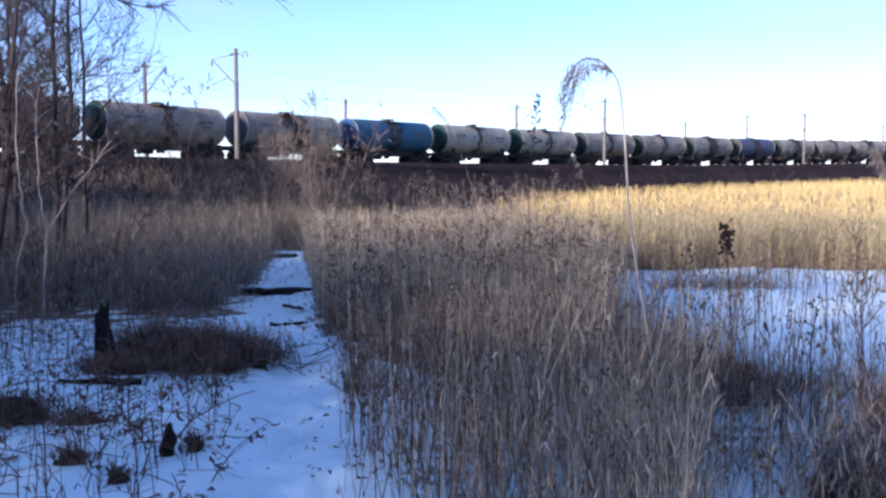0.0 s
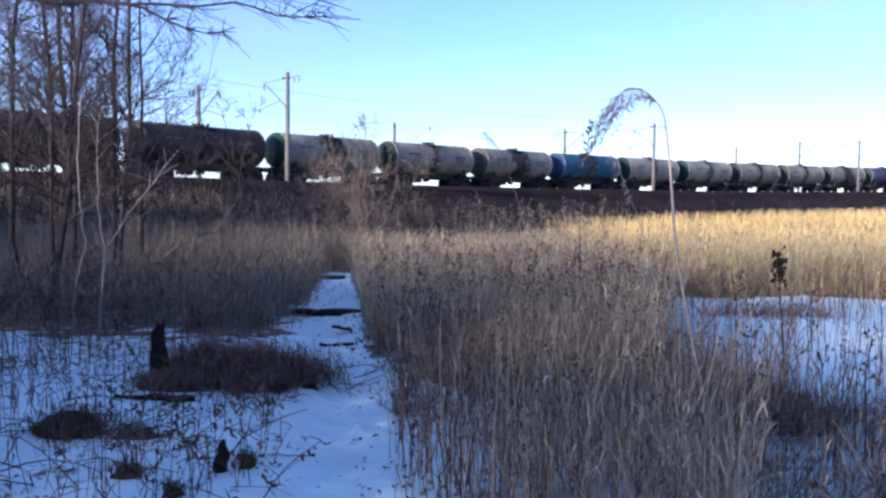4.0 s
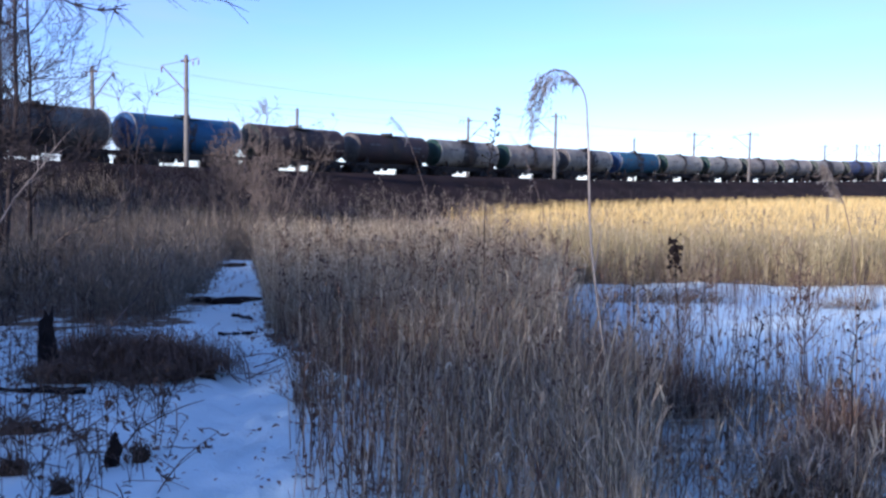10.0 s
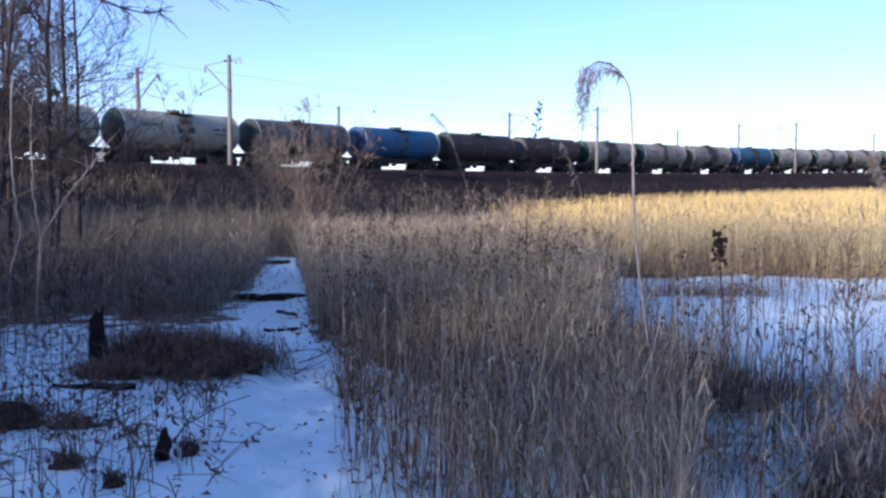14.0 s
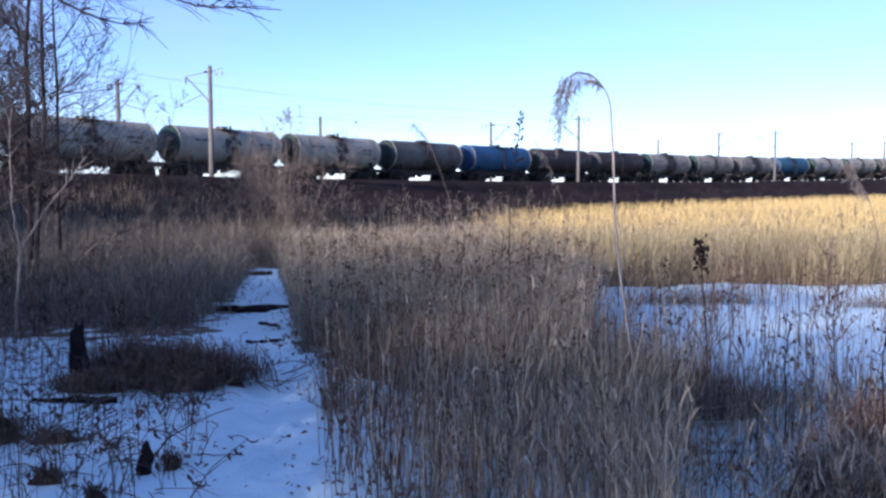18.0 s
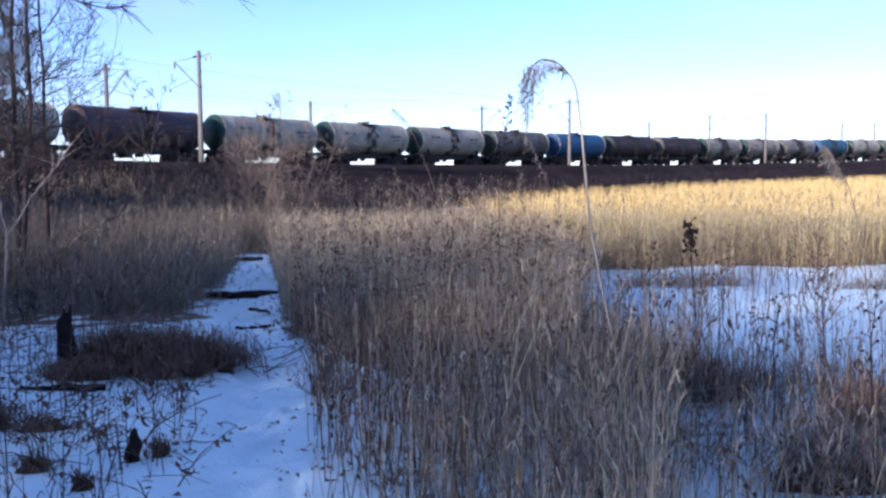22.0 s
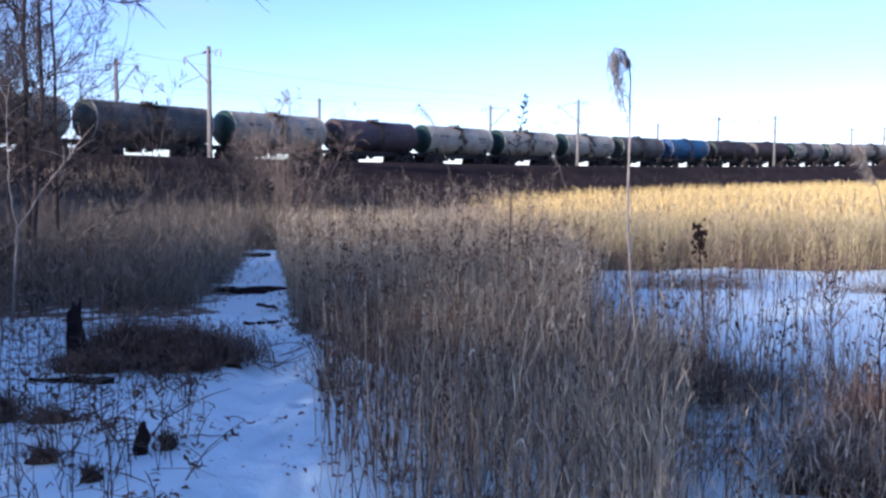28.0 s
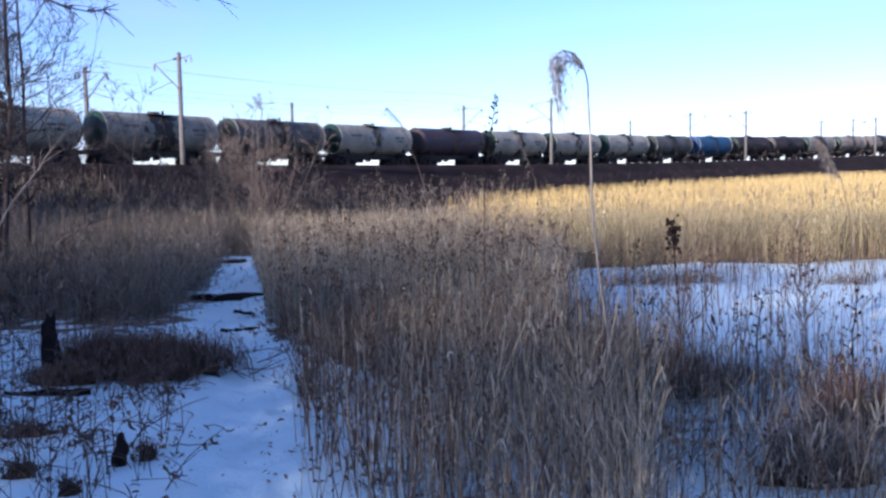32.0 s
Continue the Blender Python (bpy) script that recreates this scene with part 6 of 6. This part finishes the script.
for k, (x, y, h) in enumerate(((1.95, 7.6, 1.0), (0.35, 7.9, 1.25), (1.06, 9.2, 1.15), (2.5, 5.0, 0.95), (3.2, 7.2, 0.85), (2.75, 8.3, 0.8), (3.9, 9.6, 0.8), (0.72, 8.4, 1.2), (4.6, 10.5, 0.85), (2.2, 5.6, 0.8), (-0.45, 9.4, 1.2))):
    pod_weed(x, y, ((0, 0), (0.01, h * 0.35), (-0.01, h * 0.7), (0.02, h)), [(0.55 + 0.45 * (q / 9), 0.05 * math.sin(q * 2.4 + k), 0.03) for q in range(10)], "thin dead weed with dark seed heads", ROTTEN, 0.008, 10 + k)


def branching_weed(x, y, h, seed):
    """A stiff dead weed whose side shoots fork upwards."""
    g = np.random.default_rng(seed)
    t = thing("branching_weed", pose(x, y, float(ground_z(x, y)) - 0.03), "stiff dark weed with forked bare side shoots", "weed", "branching weeds")
    s = np.linspace(0, 1, 7)
    stem = np.stack([np.cumsum(g.normal(0, 0.02, 7)) * h, np.cumsum(g.normal(0, 0.02, 7)) * h, s * h], 1)
    stem -= stem[0]
    stalk_part("stem", stem, 0.0055, 0.002, WEED, t, 5)
    for k in range(g.integers(6, 11)):
        o = stem[g.integers(2, 7)]
        az, L = g.uniform(0, 6.283), h * g.uniform(0.14, 0.38)
        d = np.array([math.cos(az) * 0.7, math.sin(az) * 0.7, g.uniform(0.4, 1.0)])
        q = np.array([o + d / np.linalg.norm(d) * L * u + np.array([0, 0, 0.18 * L]) * u * u for u in (0, 0.35, 0.7, 1.0)])
        lines = [(q, np.linspace(0.003, 0.0014, 4))]
        for _ in range(3):
            w = q[g.integers(1, 4)]
            e = (d + g.normal(0, 0.5, 3)) * L * 0.3
            lines.append((np.array([w, w + e * 0.5, w + e]), np.array([0.002, 0.0018, 0.0014])))
        V, F = tubes(lines, 4)
        V, F = joined((V, F), seed_tufts(np.array([[q[-2], q[-1]]]), 5, 0.006, 0.012))
        big_mesh("side_shoot", V, np.asarray(F), WEED).parent = t
    return t


for k, (x, y, h) in enumerate(((4.05, 9.2, 0.95), (3.1, 8.9, 0.8), (2.45, 7.6, 0.85), (3.4, 7.6, 0.8), (2.2, 9.8, 0.75), (2.75, 6.5, 0.75), (3.7, 10.6, 0.8), (4.9, 11.4, 0.8), (5.4, 13.0, 0.85), (2.9, 11.5, 0.7), (1.9, 6.2, 0.8), (2.55, 5.7, 0.8), (2.0, 11.5, 0.8), (3.05, 6.9, 0.85), (0.2, 6.6, 0.7), (-0.2, 7.6, 0.7), (-0.75, 7.9, 0.55))):
    branching_weed(x, y, h, 300 + k)


def fallen_branch(x, y, pts, seed, label, r=0.03):
    """A broken limb caught in the brush; pts are rows of (x, y, z) from its foot."""
    g = np.random.default_rng(seed)
    t = thing("fallen_branch", pose(x, y, float(ground_z(x, y))), label, "branch", "fallen branches")
    q = np.array(pts, float)
    stalk_part("limb", q, r, r * 0.27, BUSH_TWIG, t, 7)
    for _ in range(14):
        o = q[g.integers(1, len(q))]
        d = np.array([g.normal(0.3, 0.5), g.normal(0, 0.4), g.uniform(-0.4, 0.8)]) * g.uniform(0.15, 0.5)
        stalk_part("twig", np.array([o, o + d * 0.5 + g.normal(0, 0.02, 3), o + d]), r * 0.24, 0.0018, BUSH_TWIG, t, 4)
    return t


fallen_branch(-5.7, 15.0, ((0, 0, 0.05), (0.3, 0, 0.5), (0.6, 0, 0.8), (0.95, 0.1, 1.0), (1.3, 0.1, 1.12), (1.55, 0.2, 1.13)), 1, "broken brown branch arching over the brush")
fallen_branch(-2.75, 8.9, ((0, 0, 0.0), (0.12, 0, 0.2), (0.3, 0.05, 0.42), (0.45, 0.1, 0.62), (0.56, 0.1, 0.78)), 2, "bare leaning branch behind the grass mound", 0.011)


# ---- the wood behind the camera, whose shade lies over the near ground ----
def make_wood():
    """Trunks, and a thicket of twigs round them that thins out towards the top and lets part of the low sun through."""
    g = np.random.default_rng(21)
    sx, sy = math.sin(radians(SUN_AZ)), math.cos(radians(SUN_AZ))
    rise = lambda cc: np.interp(cc, [-52, -36, -29, -25, -18, -13, -7.5, -5, 0], [6.0, 5.5, 4.5, 1.2, -0.3, -0.6, 0.35, -0.1, 0.0]) + 0.15 * np.sin(cc * 1.9) + 0.12 * np.sin(cc * 0.83 + 1)
    n = 420000
    z = g.uniform(0, 10.8, n)
    cc, m = g.uniform(-52, 28, n), g.uniform(25, 33, n)
    keep = g.uniform(0, 2.5, n) < np.interp(z, [0, 7.5, 8.4, 9.5, 10.6], WOOD_THICK) * np.interp(cc, [-9, -5, -2, 2], [1.5, 1.15, 1.0, 0.85])
    z, cc, m = z[keep], cc[keep], m[keep]
    n = len(z)
    z = z + rise(cc)
    o = np.stack([cc * -sy + m * sx, cc * sx + m * sy, z], 1)
    V = [(o[:, None] + g.normal(0, 0.11, (n, 3, 3))).reshape(-1, 3)]
    k = np.arange(n)[:, None] * 3
    F, base = [np.concatenate([k, k + 1, k + 2, k + 2], 1)], n * 3
    for c in np.arange(-52, 28, 1.7):
        q, m = c + g.uniform(-0.7, 0.7), g.uniform(25, 33)
        x, y, h = q * -sy + m * sx, q * sx + m * sy, 9.0 + float(rise(q))
        vs, fs = tubes([([(x, y, -0.2), (x, y, h * 0.5), (x, y, h)], [0.14, 0.09, 0.02])], 6)
        V.append(vs)
        F.append(np.array(fs) + base)
        base += len(vs)
    stuff("woodland", np.concatenate(V), np.concatenate(F), NEEDLES, "dense dark wood bordering the marsh", "wood")


WOOD_THICK = (1.45, 1.4, 0.75, 0.22, 0.03)
make_wood()


# ---- what moves ----
# seconds and how far the wind pushes the bent reed, in degrees
SWAY = ((0, 0), (1, 0), (2, -2.9), (3, -0.8), (3.5, 0.1), (4.5, -1.2), (5.5, -2.8), (6, -6.4), (6.5, -4.8), (7, -3.7), (8, -3.4), (9, -0.5), (10, 1.8), (11, 1.3), (12, 1.1), (13, 1.7), (13.5, 1.8),
        (15.5, 1.2), (16, 1.6), (17, 0.8), (18, 1.2), (19, 1.5), (20, 1.0), (21, -3.0), (22, -2.6), (23, 3.6), (24, 0.6), (25, 1.2), (25.5, 3.4), (27.5, 4.4), (28, 4.4), (29, 3.0), (30.5, 2.6), (32, 2.2))
# seconds and how far its stem leans
STEM = ((0, -0.1), (1, -0.5), (2, -3.9), (3, -1.2), (5.5, -2.4), (6, -6.8), (6.5, -4.6), (7, -2.5), (8, -2.7), (9, -0.3), (10, 1.7), (11, 2.1), (12, 1.6), (13, 2.3), (15.5, 1.7), (16, 1.8), (17, 1.3), (18, 1.9), (19, 2), (20, 1.7), (21, -0.6), (22, -1.2), (23, 3.7), (24, 0.7), (25, 2.1), (25.5, 4.5), (27.5, 5.6), (28, 4.8), (29, 3.9), (30, 3.9), (31, 3.8), (32, 2.9))
# seconds, how far the gusts lift the reed's plume, and how far they turn its head away, in degrees
GUST = ((0, 12, 0), (1, 25, 0), (2, 40, 0), (3, 30, 0), (3.5, 28, 0), (4.5, 30, 0), (5.5, 34, 0), (6, 52, 0), (6.5, 46, 0), (7, 25, 0), (8, 25, 0), (9, 14, 0), (10, 10, 0), (11, 5, 0), (12, 3, 0), (13, 2, 5), (16, 3, 0), (18, 6, 0),
        (20, 8, 0), (21, 14, 0), (22, 6, 0), (23, -28, 44), (24, 3, 5), (25, 0, 16), (25.5, -22, 46), (27.5, -34, 54), (28, -34, 54), (29, -25, 48), (30, -25, 48), (31, -25, 48), (32, -10, 34))


TURNS = [k / 10 for k in range(321)]


def motions():
    for i, w in WAGONS.items():
        walk(w, [(t, wagon_pose(i, t)) for t in range(0, 33, 2)])
        for o in w.children_recursive:
            if o.name.startswith("wheelset"):
                x = o.matrix_basis.translation.x
                walk(o, [(t, pose(x, 0, 0.475, 0, math.degrees((run(t) - run(0)) / 0.475), 0)) for t in TURNS])
    walk(BENT, [(t, pose(1.21, 4.9, -0.02, 0, s, 0)) for t, s in STEM])
    walk(NOD, [(t, pose(-0.295, 0, 1.97, 0, -0.12 * max(0, lift), yaw)) for t, lift, yaw in GUST])
    walk(TUFT, [(t, pose(*TAIL_AT, 0, lift * (1.2 if lift > 0 else 1.0), 0)) for t, lift, yaw in GUST])
    for thing_, x, y, k in ((REED_A, 0.37, 8.8, 0.5), (REED_C, 1.65, 8.8, 0.35), (REED_E, 2.72, 5.4, 0.6)):
        walk(thing_, [(t, pose(x, y, -0.02, 0, k * s, 0)) for t, s in SWAY])
    walk(WEED_B, [(t, pose(0.82, 8.8, -0.02, 0, s, 0)) for t, s in ((0, 0), (1, 0.1), (2, 0.6), (4, 0.4), (6, 0), (9, 1.2), (13, 1.7), (22, 1.7), (25, 2.3), (28, 2.9), (32, 2.4))])


motions()
